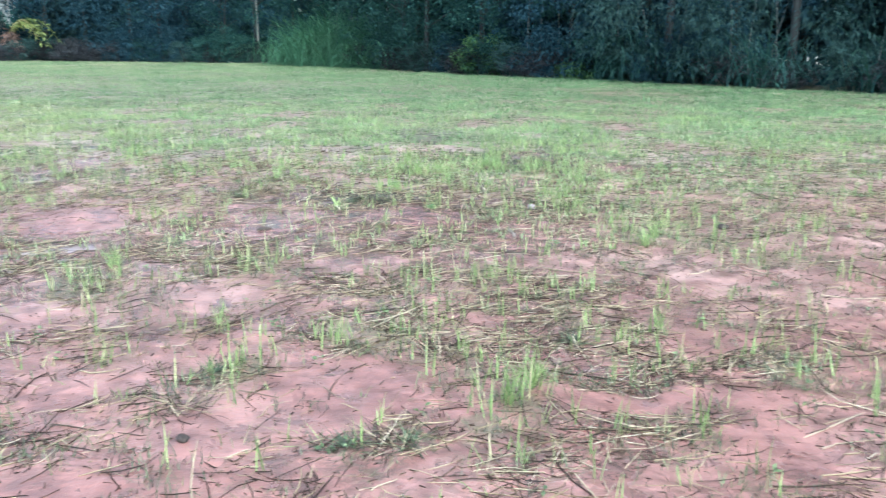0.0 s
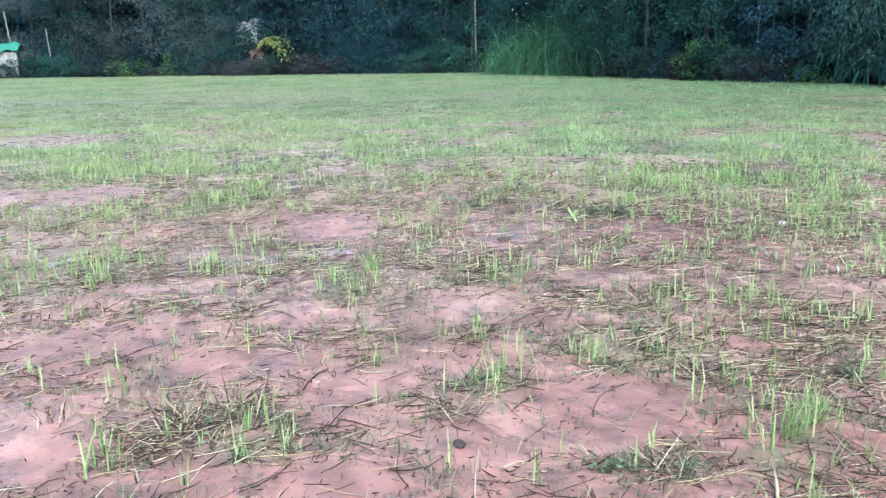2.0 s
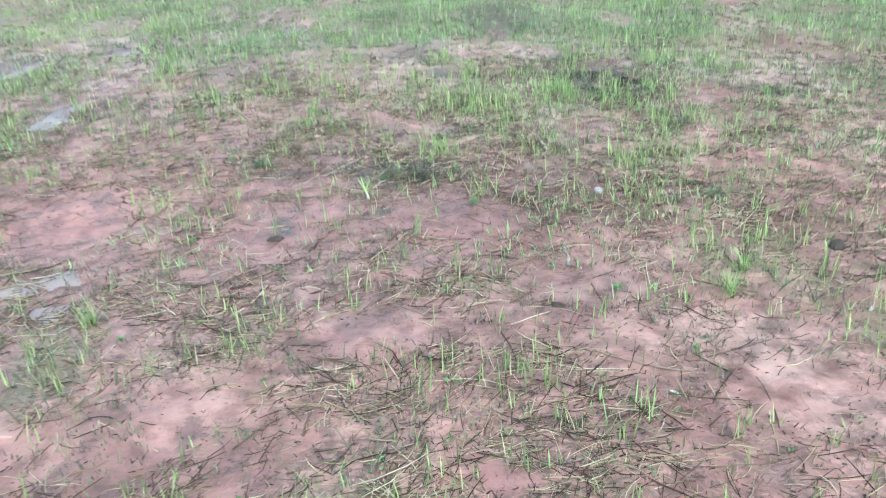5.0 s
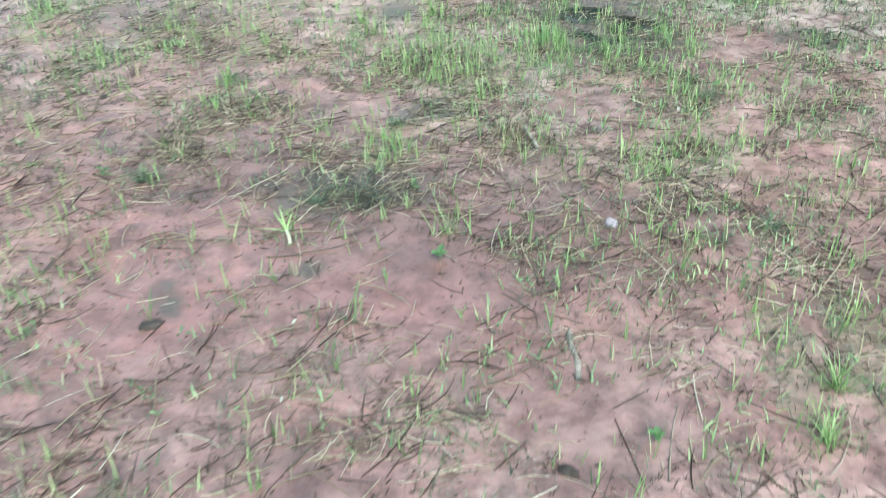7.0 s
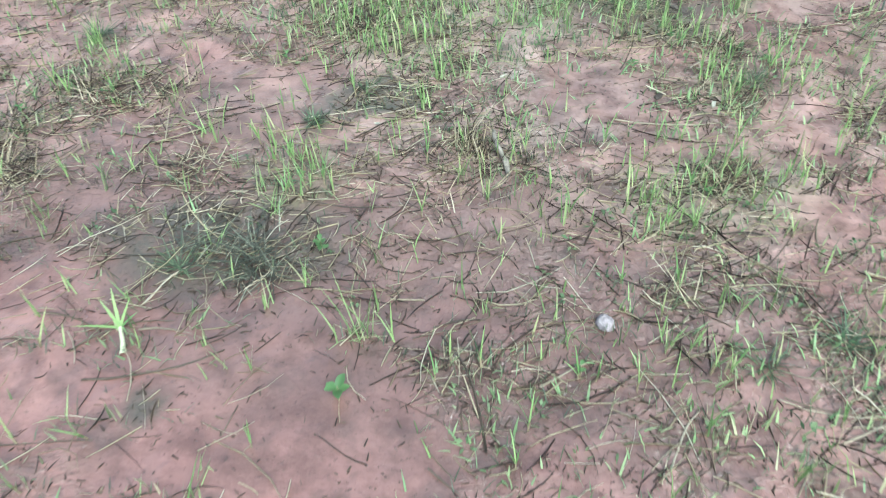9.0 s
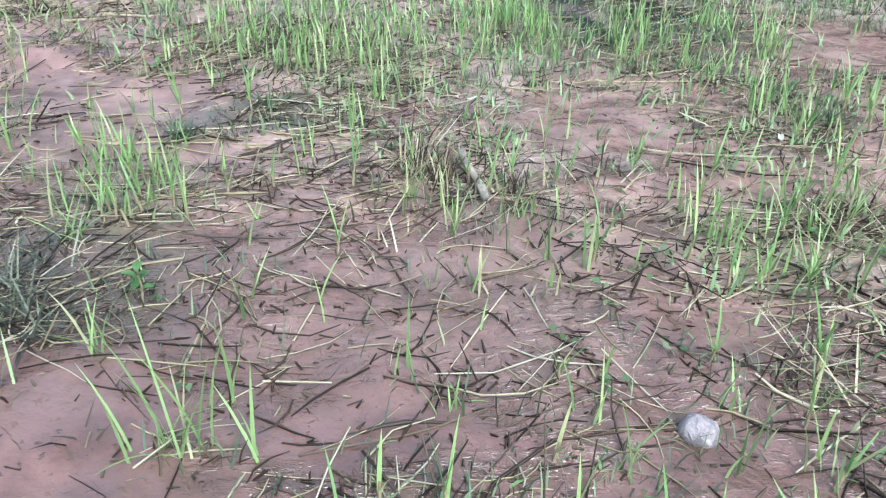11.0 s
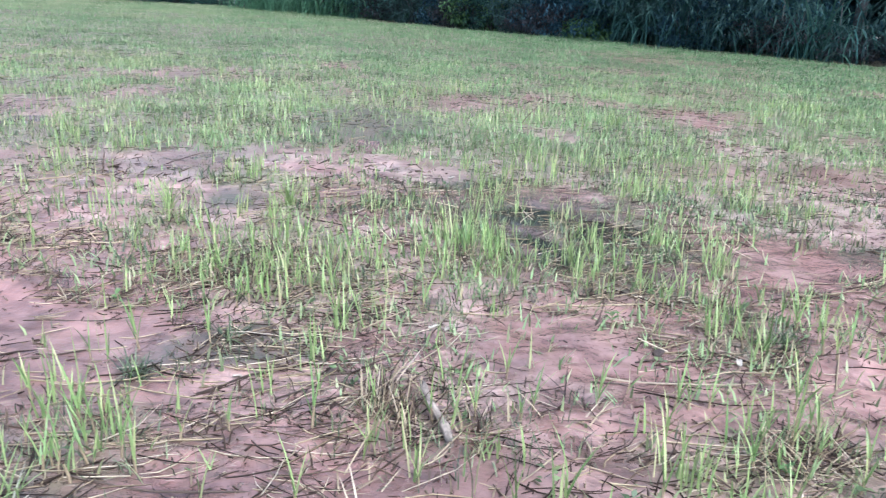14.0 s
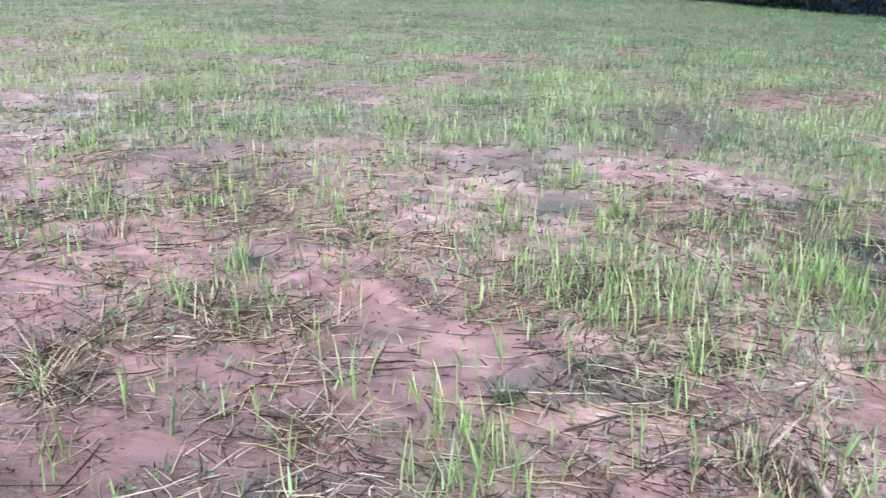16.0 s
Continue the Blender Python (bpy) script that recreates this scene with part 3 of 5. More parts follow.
def scatter(y0, y1, per_m2, weight, margin=0.6):
    """Random places in the wedge of field before the path, kept by weight(x, y)."""
    w0 = 0.80 * (y1 + 2.1) + margin
    n = int(per_m2 * 2 * w0 * (y1 - y0))
    x, y = rng.uniform(-w0, w0, n), rng.uniform(y0, y1, n)
    k = (np.abs(x) < 0.80 * (y + 2.1) + margin) & (y < edge_y(x) - 0.3)
    x, y = x[k], y[k]
    k = rng.uniform(0, 1, len(x)) < weight(x, y)
    return x[k], y[k]


# the foot of the wood, from the near side round to the far corner
EDGE = [(24, -4), (17, 10), (13, 16), (9.5, 21.2), (7.6, 24.6), (4.2, 28.8), (1.0, 36), (-3.0, 45.8), (-12, 47.6), (-22, 49.4), (-34, 53), (-54, 56)]


def edge_y(x):
    e = EDGE[::-1]
    return np.interp(x, [p[0] for p in e], [p[1] for p in e])


def seed_weight(x, y):
    field = np.clip((vnoise(x, y, 0.5, 41) - 0.35) * 1.8, 0, 1) * np.clip((vnoise(x, y, 0.13, 42) - 0.4) * 2.6, 0, 1)
    away = np.clip((y - 4.4) / 3.5, 0, 1) * np.clip((0.6 * vnoise(x, y, 0.8, 43) + 0.4 * vnoise(x, y, 0.3, 45) - 0.40) * 5, 0.05, 1)
    clump = np.clip(vnoise(x, y, 0.11, 44) * 2.1 - 0.45, 0, 1)
    return np.clip(0.06 + 0.34 * field + 0.55 * lush_at(x, y) * clump + 0.25 * mat_at(x, y) * clump * np.clip((2.8 - y) / 0.4, 0, 1) + 0.5 * away * clump, 0, 1) * (1 - 0.93 * bare_at(x, y)) * (1 - 0.6 * blobs(x, y, THIN))


def straws(x, y, length, radius, along=0.0, spread=1.3, lift=0.012, stick=0.06, bent=True):
    """Thin three-sided stalks that lie on the ground; long ones are bent at the middle."""
    n = len(x)
    a = along + 1.5 * (vnoise(x, y, 0.22, 53) - 0.5) + rng.normal(0, spread, n) * np.where(rng.uniform(0, 1, n) < 0.25, 2.0, 0.7)
    L = length * np.minimum(rng.lognormal(0, 0.45, n), 1.6)
    r = radius * rng.uniform(0.5, 1.4, n)
    d, s = np.stack([np.cos(a), np.sin(a)], 1), np.stack([-np.sin(a), np.cos(a)], 1)
    bend = rng.normal(0, 0.085, n) * L
    up = np.where(rng.uniform(0, 1, n) < stick, rng.uniform(0.1, 0.6, n) * L, np.abs(rng.normal(0, lift, n)))
    c = np.stack([x, y], 1)
    rows = ((-0.5, 0, 0, 0.9), (-0.18, 0.85, 0.2, 1.0), (0.2, 0.85, 0.5, 0.95), (0.5, 0, 1.0, 0.5)) if bent else ((-0.5, 0, 0, 1.0), (0.5, 0, 1.0, 0.6))
    pts = []
    for f, b, h, rr in rows:
        q = c + d * (f * L)[:, None] + s * (b * bend)[:, None]
        z = top_z(q[:, 0], q[:, 1]) + r * 0.5 + up * h
        for k in range(3):
            t = 2 * np.pi * k / 3
            o = s * (np.cos(t) * r * rr)[:, None]
            pts.append(np.column_stack([q + o, z + np.sin(t) * r * rr]))
    v = np.stack(pts, 1).reshape(-1, 3)
    o = np.arange(n)[:, None] * (3 * len(rows))
    quads = np.concatenate([o + np.array([3 * g + k, 3 * g + (k + 1) % 3, 3 * g + 3 + (k + 1) % 3, 3 * g + 3 + k]) for g in range(len(rows) - 1) for k in range(3)])
    return v, quads, None


def stuff(name, arrays, material, label, category):
    v, q, t = arrays
    ob = part(name, mesh_of(name, v, q, t), material)
    return tagged(ob, label, category, kind="stuff")


def leaf_arrays(centre, away, length, width, droop):
    """Diamond leaves, folded a little, that point away from their twig and hang."""
    n = len(centre)
    d = away + rng.normal(0, 0.55, (n, 3))
    d[:, 2] -= droop
    d /= np.linalg.norm(d, axis=1)[:, None] + 1e-9
    s = np.cross(d, rng.normal(0, 0.5, (n, 3)) + (0, 0, 1.0))
    s /= np.linalg.norm(s, axis=1)[:, None] + 1e-9
    u = np.cross(s, d)
    L = (length * rng.uniform(0.6, 1.25, n))[:, None]
    W = (width * rng.uniform(0.7, 1.2, n))[:, None]
    a, t = centre, centre + d * L - np.array([0, 0, 1.0]) * L * 0.15
    m = centre + d * L * 0.45 + u * L * 0.06
    v = np.stack([a, m + s * W / 2, t, m - s * W / 2], 1).reshape(-1, 3)
    return v, np.arange(4 * n).reshape(n, 4), None


def field_cover():
    near = []
    x, y = scatter(-1.2, 6.5, 330, seed_weight)
    near.append(tufts(x, y, 3, 0.125, 0.0058, 3, 0.16, 0.45, 0.010))
    x, y = scatter(-1.2, 6.0, 130, lambda x, y: 0.8 * lush_at(x, y) + 0.09)
    near.append(tufts(x, y, 3, 0.085, 0.0045, 3, 0.9, 0.7, 0.02))
    x, y = scatter(4.0, 11, 80, lambda x, y: lush_at(x, y) ** 2 * np.clip(vnoise(x, y, 0.13, 46) * 4 - 1.9, 0, 1) * (1 - bare_at(x, y)) * (1 - 0.9 * blobs(x, y, ALGAE)))
    near.append(tufts(x, y, 5, 0.15, 0.0062, 3, 0.22, 0.6, 0.014))
    stuff("seedlings", joined(near), SEEDLING, "young bright green crop seedlings standing in wet red mud", "seedlings")
    far = []
    x, y = scatter(2.0, 16, 360, lambda x, y: np.clip((y - 1.0) / 6, 0, 1) * np.clip((16 - y) / 5, 0, 1) * np.clip((0.6 * vnoise(x, y, 0.7, 61) + 0.4 * vnoise(x, y, 2.2, 64) - 0.40) * 4.5, 0.06 + 0.3 * np.clip((y - 8) / 5, 0, 1), 1) * (1 - 0.9 * bare_at(x, y)))
    far.append(tufts(x, y, 4, 0.06, 0.0075, 2, 0.6, 1.0, 0.035))
    x, y = scatter(6.5, 14, 300, lambda x, y: seed_weight(x, y) * np.clip((14 - y) / 4, 0, 1))
    far.append(tufts(x, y, 3, 0.105, 0.0072, 2, 0.28, 0.6, 0.03))
    stuff("field_grass", joined(far), FIELD, "patchy low green grass across the field", "grass")
    far = []
    x, y = scatter(9, 24, 130, lambda x, y: np.clip((y - 8.5) / 5, 0, 1) * (1 - 0.8 * bare_at(x, y)) * np.clip((25 - y) / 6, 0, 1) * np.clip((vnoise(x, y, 2.2, 62) - 0.1) * 1.8, 0.3, 1))
    far.append(tufts(x, y, 3, 0.085, 0.012, 2, 0.45, 0.9, 0.07))
    x, y = scatter(19, 56, 44, lambda x, y: np.clip((y - 17) / 7, 0, 1) * np.clip((vnoise(x, y, 4, 63) - 0.05) * 1.8, 0.45, 1) * ((x > -27) | (y < edge_y(x) - 2.2)))
    far.append(tufts(x, y, 5, 0.12, 0.020, 1, 0.4, 0.5, 0.14))
    stuff("far_grass", joined(far), FAR_FIELD, "short green grass at the far side of the field", "grass")
    weeds = []
    x, y = scatter(-1.2, 7, 560, lambda x, y: (np.clip((vnoise(x, y, 0.34, 71) - 0.56) * 3.2, 0, 0.7) + 0.15) * (1 - bare_at(x, y)) + 0.2 * lush_at(x, y) + 0.2 * mat_at(x, y) + 0.6 * blobs(x, y, WEEDY))
    weeds.append(tufts(x, y, 4, 0.06, 0.0032, 2, 0.6, 1.0, 0.02))
    x, y = scatter(4.6, 18, 260, lambda x, y: np.clip((0.6 * vnoise(x, y, 0.5, 72) + 0.4 * vnoise(x, y, 0.18, 75) - 0.52) * 7, 0.02, 0.95) * (1 - 0.8 * bare_at(x, y)))
    weeds.append(tufts(x, y, 5, 0.06, 0.0075, 2, 0.8, 1.0, 0.035))
    stuff("weeds", joined(weeds), WEED, "dull green low weeds matted on the mud", "weeds")
    x, y = scatter(-1.2, 8, 16, lambda x, y: (0.25 + 0.75 * (vnoise(x, y, 0.5, 73) > 0.55)) * (1 - bare_at(x, y)))
    i = np.repeat(np.arange(len(x)), 6)
    a = rng.uniform(0, 2 * np.pi, len(i))
    out = np.stack([np.cos(a), np.sin(a), rng.uniform(0.1, 0.9, len(i))], 1)
    px, py = x[i] + 0.008 * np.cos(a), y[i] + 0.008 * np.sin(a)
    leaf = leaf_arrays(np.stack([px, py, ground_z(px, py) + rng.uniform(0.003, 0.03, len(i))], 1), out * 1.6, 0.02, 0.010, 0.0)
    stuff("small_weeds", leaf, WEED_LEAF, "small green broad-leaved weeds sprouting on the mud", "weeds")
    litter = []
    x, y = scatter(-1.2, 5.5, 2300, lambda x, y: 0.06 + 0.8 * straw_weight(x, y))
    bits = [straws(x, y, 0.013, 0.0019, 0.15, 1.6, 0.003, 0.15, False)]
    x, y = scatter(5.5, 14, 190, lambda x, y: 0.08 + 0.92 * np.clip((vnoise(x, y, 0.6, 52) - 0.42) * 3, 0, 1))
    bits.append(straws(x, y, 0.034, 0.0032, 0.1, 1.6, 0.012, 0.4, False))
    stuff("rotted_debris", joined(bits), DEBRIS, "dark rotted bits of leaf and stem on mud", "debris")
    x, y = scatter(-1.2, 6.0, 850, straw_weight)
    litter.append(straws(x, y, 0.085, 0.00145, 0.1, 1.0, 0.012, 0.09))
    x, y = scatter(-1.2, 6.0, 90, straw_weight)
    litter.append(straws(x, y, 0.17, 0.0020, 0.1, 1.1, 0.010, 0.05))
    x, y = scatter(-1.2, 6.0, 330, lambda x, y: np.clip(straw_weight(x, y) - 0.2, 0, 1))
    litter.append(straws(x, y, 0.07, 0.0021, 0.1, 1.2, 0.016, 0.10, False))
    x, y = scatter(5.8, 10, 110, straw_weight)
    litter.append(straws(x, y, 0.09, 0.0022, 0.1, 0.8, 0.012, 0.06, False))
    x, y = scatter(-1.2, 7.0, 210, lambda x, y: (0.12 + 0.5 * straw_weight(x, y) + 0.5 * np.clip((vnoise(x, y, 0.3, 57) - 0.55) * 4, 0, 1)) * (1 - 0.8 * bare_at(x, y)))
    stuff("stubble", tufts(x, y, 3, 0.042, 0.0048, 2, 0.7, 1.1, 0.012), DEBRIS, "dark brown rotted stubs sticking up from the mud", "stubble")
    stuff("straw", joined(litter), STRAW, "dead brown and tan straw lying on mud", "straw")


field_cover()


# ---- the wood behind the field ----
def tube(points, radii, sides=7):
    p = np.array(points, float)
    v = []
    for i in range(len(p)):
        t = p[min(i + 1, len(p) - 1)] - p[max(i - 1, 0)]
        t = t / (np.linalg.norm(t) + 1e-9)
        u = np.cross(t, (0.3, 0.9, 0.2))
        u /= np.linalg.norm(u) + 1e-9
        w = np.cross(t, u)
        for k in range(sides):
            a = 2 * np.pi * k / sides
            v.append(p[i] + radii[i] * (np.cos(a) * u + np.sin(a) * w))
    quads = [(i * sides + k, i * sides + (k + 1) % sides, (i + 1) * sides + (k + 1) % sides, (i + 1) * sides + k) for i in range(len(p) - 1) for k in range(sides)]
    return np.array(v), np.array(quads), None


def crown_arrays(height, low, radius, clumps, leaves, length, width, droop, lean=(0, 0)):
    """Clumps of leaves on an uneven crown that starts low and widens, then closes at the top."""
    f = rng.uniform(0, 1, clumps) ** 0.9
    z = low + f * (height - low)
    prof = np.clip(0.55 + 0.9 * np.sin(np.pi * np.clip(f * 0.92 + 0.05, 0, 1)), 0, 1.3) * radius
    a = rng.uniform(0, 2 * np.pi, clumps)
    r = prof * np.sqrt(rng.uniform(0.12, 1.0, clumps))
    c = np.stack([r * np.cos(a) + lean[0] * f, r * np.sin(a) + lean[1] * f, z], 1)
    size = radius * rng.uniform(0.16, 0.36, clumps)
    i = np.repeat(np.arange(clumps), leaves)
    q = rng.normal(0, 1, (len(i), 3))
    q /= np.linalg.norm(q, axis=1)[:, None]
    q *= rng.uniform(0.35, 1.0, (len(i), 1)) ** 0.6
    out = q * size[i][:, None] * np.array([1.15, 1.15, 0.75])
    return leaf_arrays(c[i] + out, out / (size[i][:, None] + 1e-9) * 0.9, length, width, droop)


def make_tree(height, low, radius, clumps, leaves, length, width, droop, leaf_mat, label, bark=None, trunk_r=0.13):
    root = new("tree")
    bark = bark or BARK
    bend = rng.normal(0, 0.35, 2)
    pts = [(bend[0] * f * f, bend[1] * f * f, height * 0.85 * f - 0.3 * (f == 0)) for f in np.linspace(0, 1, 7)]
    part("trunk", mesh_of("trunk", *tube(pts, np.linspace(trunk_r, trunk_r * 0.2, 7))[:2], smooth=True), bark, root)
    for k in range(5):
        f = rng.uniform(0.25, 0.8)
        a = rng.uniform(0, 2 * np.pi)
        b = np.array([bend[0] * f * f, bend[1] * f * f, height * 0.85 * f])
        reach = radius * rng.uniform(0.5, 0.9)
        limb = [b + np.array([np.cos(a) * reach * s, np.sin(a) * reach * s, reach * 0.7 * s - 0.15 * reach * s * s]) for s in np.linspace(0, 1, 5)]
        part("limb", mesh_of("limb", *tube(limb, np.linspace(trunk_r * 0.45, trunk_r * 0.08, 5), 5)[:2], smooth=True), bark, root)
    v, q, _ = crown_arrays(height, low, radius, clumps, leaves, length, width, droop, bend)
    part("crown", mesh_of("crown", v, q), leaf_mat, root)
    return tagged(root, label, "tree", "trees along the field edge")


def make_shrub(height, radius, clumps, leaves, length, width, leaf_mat, label):
    root = new("shrub")
    for k in range(5):
        a = rng.uniform(0, 2 * np.pi)
        top = np.array([np.cos(a), np.sin(a), 0]) * radius * 0.6 + np.array([0, 0, height * 0.8])
        part("stem", mesh_of("stem", *tube([(0, 0, -0.1), top * 0.5, top], [0.03, 0.02, 0.008], 5)[:2]), BARK, root)
    v, q, _ = crown_arrays(height, 0.05, radius, clumps, leaves, length, width, 0.5)
    part("foliage", mesh_of("foliage", v, q), leaf_mat, root)
    return tagged(root, label, "shrub", "shrubs at the foot of the wood")


# blue of distance haze is mixed into the dark, mid and grey leaf colours
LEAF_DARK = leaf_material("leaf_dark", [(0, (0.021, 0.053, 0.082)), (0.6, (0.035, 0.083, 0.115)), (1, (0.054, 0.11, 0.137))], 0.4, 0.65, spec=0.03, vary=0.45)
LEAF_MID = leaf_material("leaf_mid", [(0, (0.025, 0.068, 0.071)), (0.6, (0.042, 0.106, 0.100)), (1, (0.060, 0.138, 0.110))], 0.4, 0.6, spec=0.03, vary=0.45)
LEAF_LIGHT = leaf_material("leaf_light", [(0, (0.05, 0.11, 0.05)), (0.6, (0.085, 0.17, 0.065)), (1, (0.14, 0.24, 0.09))], 0.3, 0.55, spec=0.25)
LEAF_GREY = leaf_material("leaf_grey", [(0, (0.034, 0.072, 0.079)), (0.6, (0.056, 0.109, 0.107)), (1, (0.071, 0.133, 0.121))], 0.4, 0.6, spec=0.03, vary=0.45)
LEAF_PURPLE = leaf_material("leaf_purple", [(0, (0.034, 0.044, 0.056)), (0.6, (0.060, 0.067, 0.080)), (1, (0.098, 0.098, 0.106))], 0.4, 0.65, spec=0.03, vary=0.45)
# paler blue-grey leaves: haze of the far left painted into the leaf colour
LEAF_HAZED = leaf_material("leaf_hazed", [(0, (0.075, 0.10, 0.122)), (0.6, (0.115, 0.15, 0.165)), (1, (0.165, 0.20, 0.20))], 0.4, 0.65, spec=0.06, vary=0.45)
CANE = leaf_material("cane_green", [(0, (0.05, 0.135, 0.085)), (0.6, (0.085, 0.215, 0.125)), (1, (0.135, 0.30, 0.165))], 0.3, 0.6, spec=0.2)


def gz(x, y):
    return float(ground_z(x, y))


def along(d):
    """A place d metres along the wood's foot and the way out from the field."""
    for (x0, y0), (x1, y1) in zip(EDGE, EDGE[1:]):
        L = math.hypot(x1 - x0, y1 - y0)
        if d <= L:
            f = d / L
            return x0 + f * (x1 - x0), y0 + f * (y1 - y0), (y1 - y0) / L, -(x1 - x0) / L
        d -= L
    return x1, y1, (y1 - y0) / L, -(x1 - x0) / L


def wood():
    far = pose(0, 0, -500)
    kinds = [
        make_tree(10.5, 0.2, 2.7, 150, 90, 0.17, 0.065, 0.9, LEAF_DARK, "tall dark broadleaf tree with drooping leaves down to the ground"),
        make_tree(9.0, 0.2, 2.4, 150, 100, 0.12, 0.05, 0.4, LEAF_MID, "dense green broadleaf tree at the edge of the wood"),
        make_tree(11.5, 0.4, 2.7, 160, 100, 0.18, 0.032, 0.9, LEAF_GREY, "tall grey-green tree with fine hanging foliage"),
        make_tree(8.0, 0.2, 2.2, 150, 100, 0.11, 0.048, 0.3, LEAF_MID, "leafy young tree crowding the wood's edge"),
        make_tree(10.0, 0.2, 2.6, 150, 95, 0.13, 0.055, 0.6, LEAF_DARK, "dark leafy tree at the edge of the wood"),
        make_tree(11.0, 0.3, 2.7, 160, 90, 0.16, 0.045, 0.7, LEAF_HAZED, "tall tree with fine foliage, distance haze painted in as blue-grey"),
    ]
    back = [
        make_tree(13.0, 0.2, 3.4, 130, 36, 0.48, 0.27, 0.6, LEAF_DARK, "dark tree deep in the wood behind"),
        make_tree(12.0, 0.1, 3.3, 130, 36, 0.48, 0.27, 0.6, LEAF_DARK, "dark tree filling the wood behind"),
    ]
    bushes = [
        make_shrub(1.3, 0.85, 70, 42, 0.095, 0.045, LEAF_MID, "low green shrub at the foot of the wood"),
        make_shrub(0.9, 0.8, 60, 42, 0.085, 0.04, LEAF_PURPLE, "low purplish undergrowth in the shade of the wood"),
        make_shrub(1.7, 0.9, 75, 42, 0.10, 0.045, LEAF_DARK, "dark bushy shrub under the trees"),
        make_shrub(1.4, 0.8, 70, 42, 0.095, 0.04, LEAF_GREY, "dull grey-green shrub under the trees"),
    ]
    total = sum(math.dist(a, b) for a, b in zip(EDGE, EDGE[1:]))

    def plant(ob, x, y, s):
        m = pose(x, y, gz(x, y) - 0.03, rz=float(rng.uniform(0, 360)))
        c = copy_thing(ob, m)
        c.scale = (s, s, s * float(rng.uniform(0.9, 1.12)))
        return c

    d = 19.0
    while d < total:
        x, y, ox, oy = along(d)
        o = rng.uniform(0.9, 4.0)
        k = int(rng.integers(5))
        # beyond x = -19 most trees take the haze-paled leaves
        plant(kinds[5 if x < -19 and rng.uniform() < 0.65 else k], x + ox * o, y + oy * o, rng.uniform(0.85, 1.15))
        d += rng.uniform(1.7, 2.6)
    for off, gap in ((6.3, 2.9), (9.8, 3.8)):
        d = 15.0
        while d < total:
            x, y, ox, oy = along(d)
            plant(back[int(rng.integers(2))], x + ox * (off + rng.uniform(-0.8, 0.8)), y + oy * (off + rng.uniform(-0.8, 0.8)), rng.uniform(0.9, 1.15))
            d += gap * rng.uniform(0.8, 1.2)
    d = 20.0
    while d < total - 3:
        x, y, ox, oy = along(d)
        o = rng.uniform(0.3, 1.3)
        if 38.0 < y < 46.5 and x > -3.5:
            d += 1.0
            continue
        plant(bushes[int(rng.integers(4))], x + ox * o, y + oy * o, rng.uniform(0.7, 1.25))
        d += rng.uniform(0.9, 1.7)
    for x, y, k, size in ((-12.0, 48.6, 0, 1.0), (-10.3, 48.4, 0, 0.85), (-22.6, 50.8, 2, 1.0), (-21.0, 50.9, 2, 0.8), (-6.6, 48.0, 1, 0.7), (5.6, 30.6, 1, 0.9)):
        plant(kinds[k], x, y, size)
    for x, y, k, size in ((-7.4, 47.5, 0, 1.1), (-5.9, 47.2, 0, 1.2), (-13.4, 47.8, 1, 1.2), (-15.2, 48.0, 1, 1.3), (-17.0, 48.3, 1, 1.2), (-20.5, 49.0, 1, 1.2), (7.0, 25.9, 1, 0.9), (6.1, 27.2, 3, 0.8), (-19.2, 47.4, 1, 1.1), (-17.7, 47.5, 3, 0.9), (-18.5, 47.3, 1, 0.9), (-41.0, 50.4, 3, 0.8), (-39.9, 50.4, 0, 0.75), (-38.9, 50.5, 3, 0.7), (-37.9, 50.7, 0, 0.85), (-36.8, 51.2, 3, 1.0), (-35.6, 51.6, 0, 1.2), (-34.2, 51.8, 0, 1.3)):
        plant(bushes[k], x, y, size)
    for ob in kinds + back + bushes:
        for o in (*ob.children_recursive, ob):
            bpy.data.objects.remove(o)


wood()

BRIGHT = leaf_material("leaf_bright", [(0, (0.064, 0.149, 0.063)), (0.6, (0.103, 0.224, 0.088)), (1, (0.147, 0.276, 0.107))], 0.3, 0.55, spec=0.25, vary=0.55)
YELLOWED = leaf_material("frond_yellowed", [(0, (0.074, 0.124, 0.05)), (0.5, (0.149, 0.198, 0.062)), (0.8, (0.26, 0.273, 0.081)), (1, (0.322, 0.298, 0.149))], 0.25, 0.45, by=per_object)
BLEACHED = leaf_material("frond_bleached", [(0, (0.225, 0.247, 0.255)), (1, (0.45, 0.465, 0.465))], 0.2, 0.5)
FIBRE = plain_material("palm_fibre", (0.08, 0.055, 0.045), (0.20, 0.13, 0.11), 10, 0.9, 0.7, 0.02)
TARP = plain_material("green_tarpaulin", (0.022, 0.125, 0.088), (0.055, 0.215, 0.155), 3, 0.45, 0.5, 0.05)
SHEETING = plain_material("white_sheeting", (0.12, 0.12, 0.12), (0.33, 0.325, 0.32), 2.5, 0.7, 0.4, 0.03)
POLE = plain_material("grey_pole", (0.12, 0.125, 0.12), (0.22, 0.22, 0.21), 8, 0.7, 0.3, 0.006, (1, 1, 0.2))


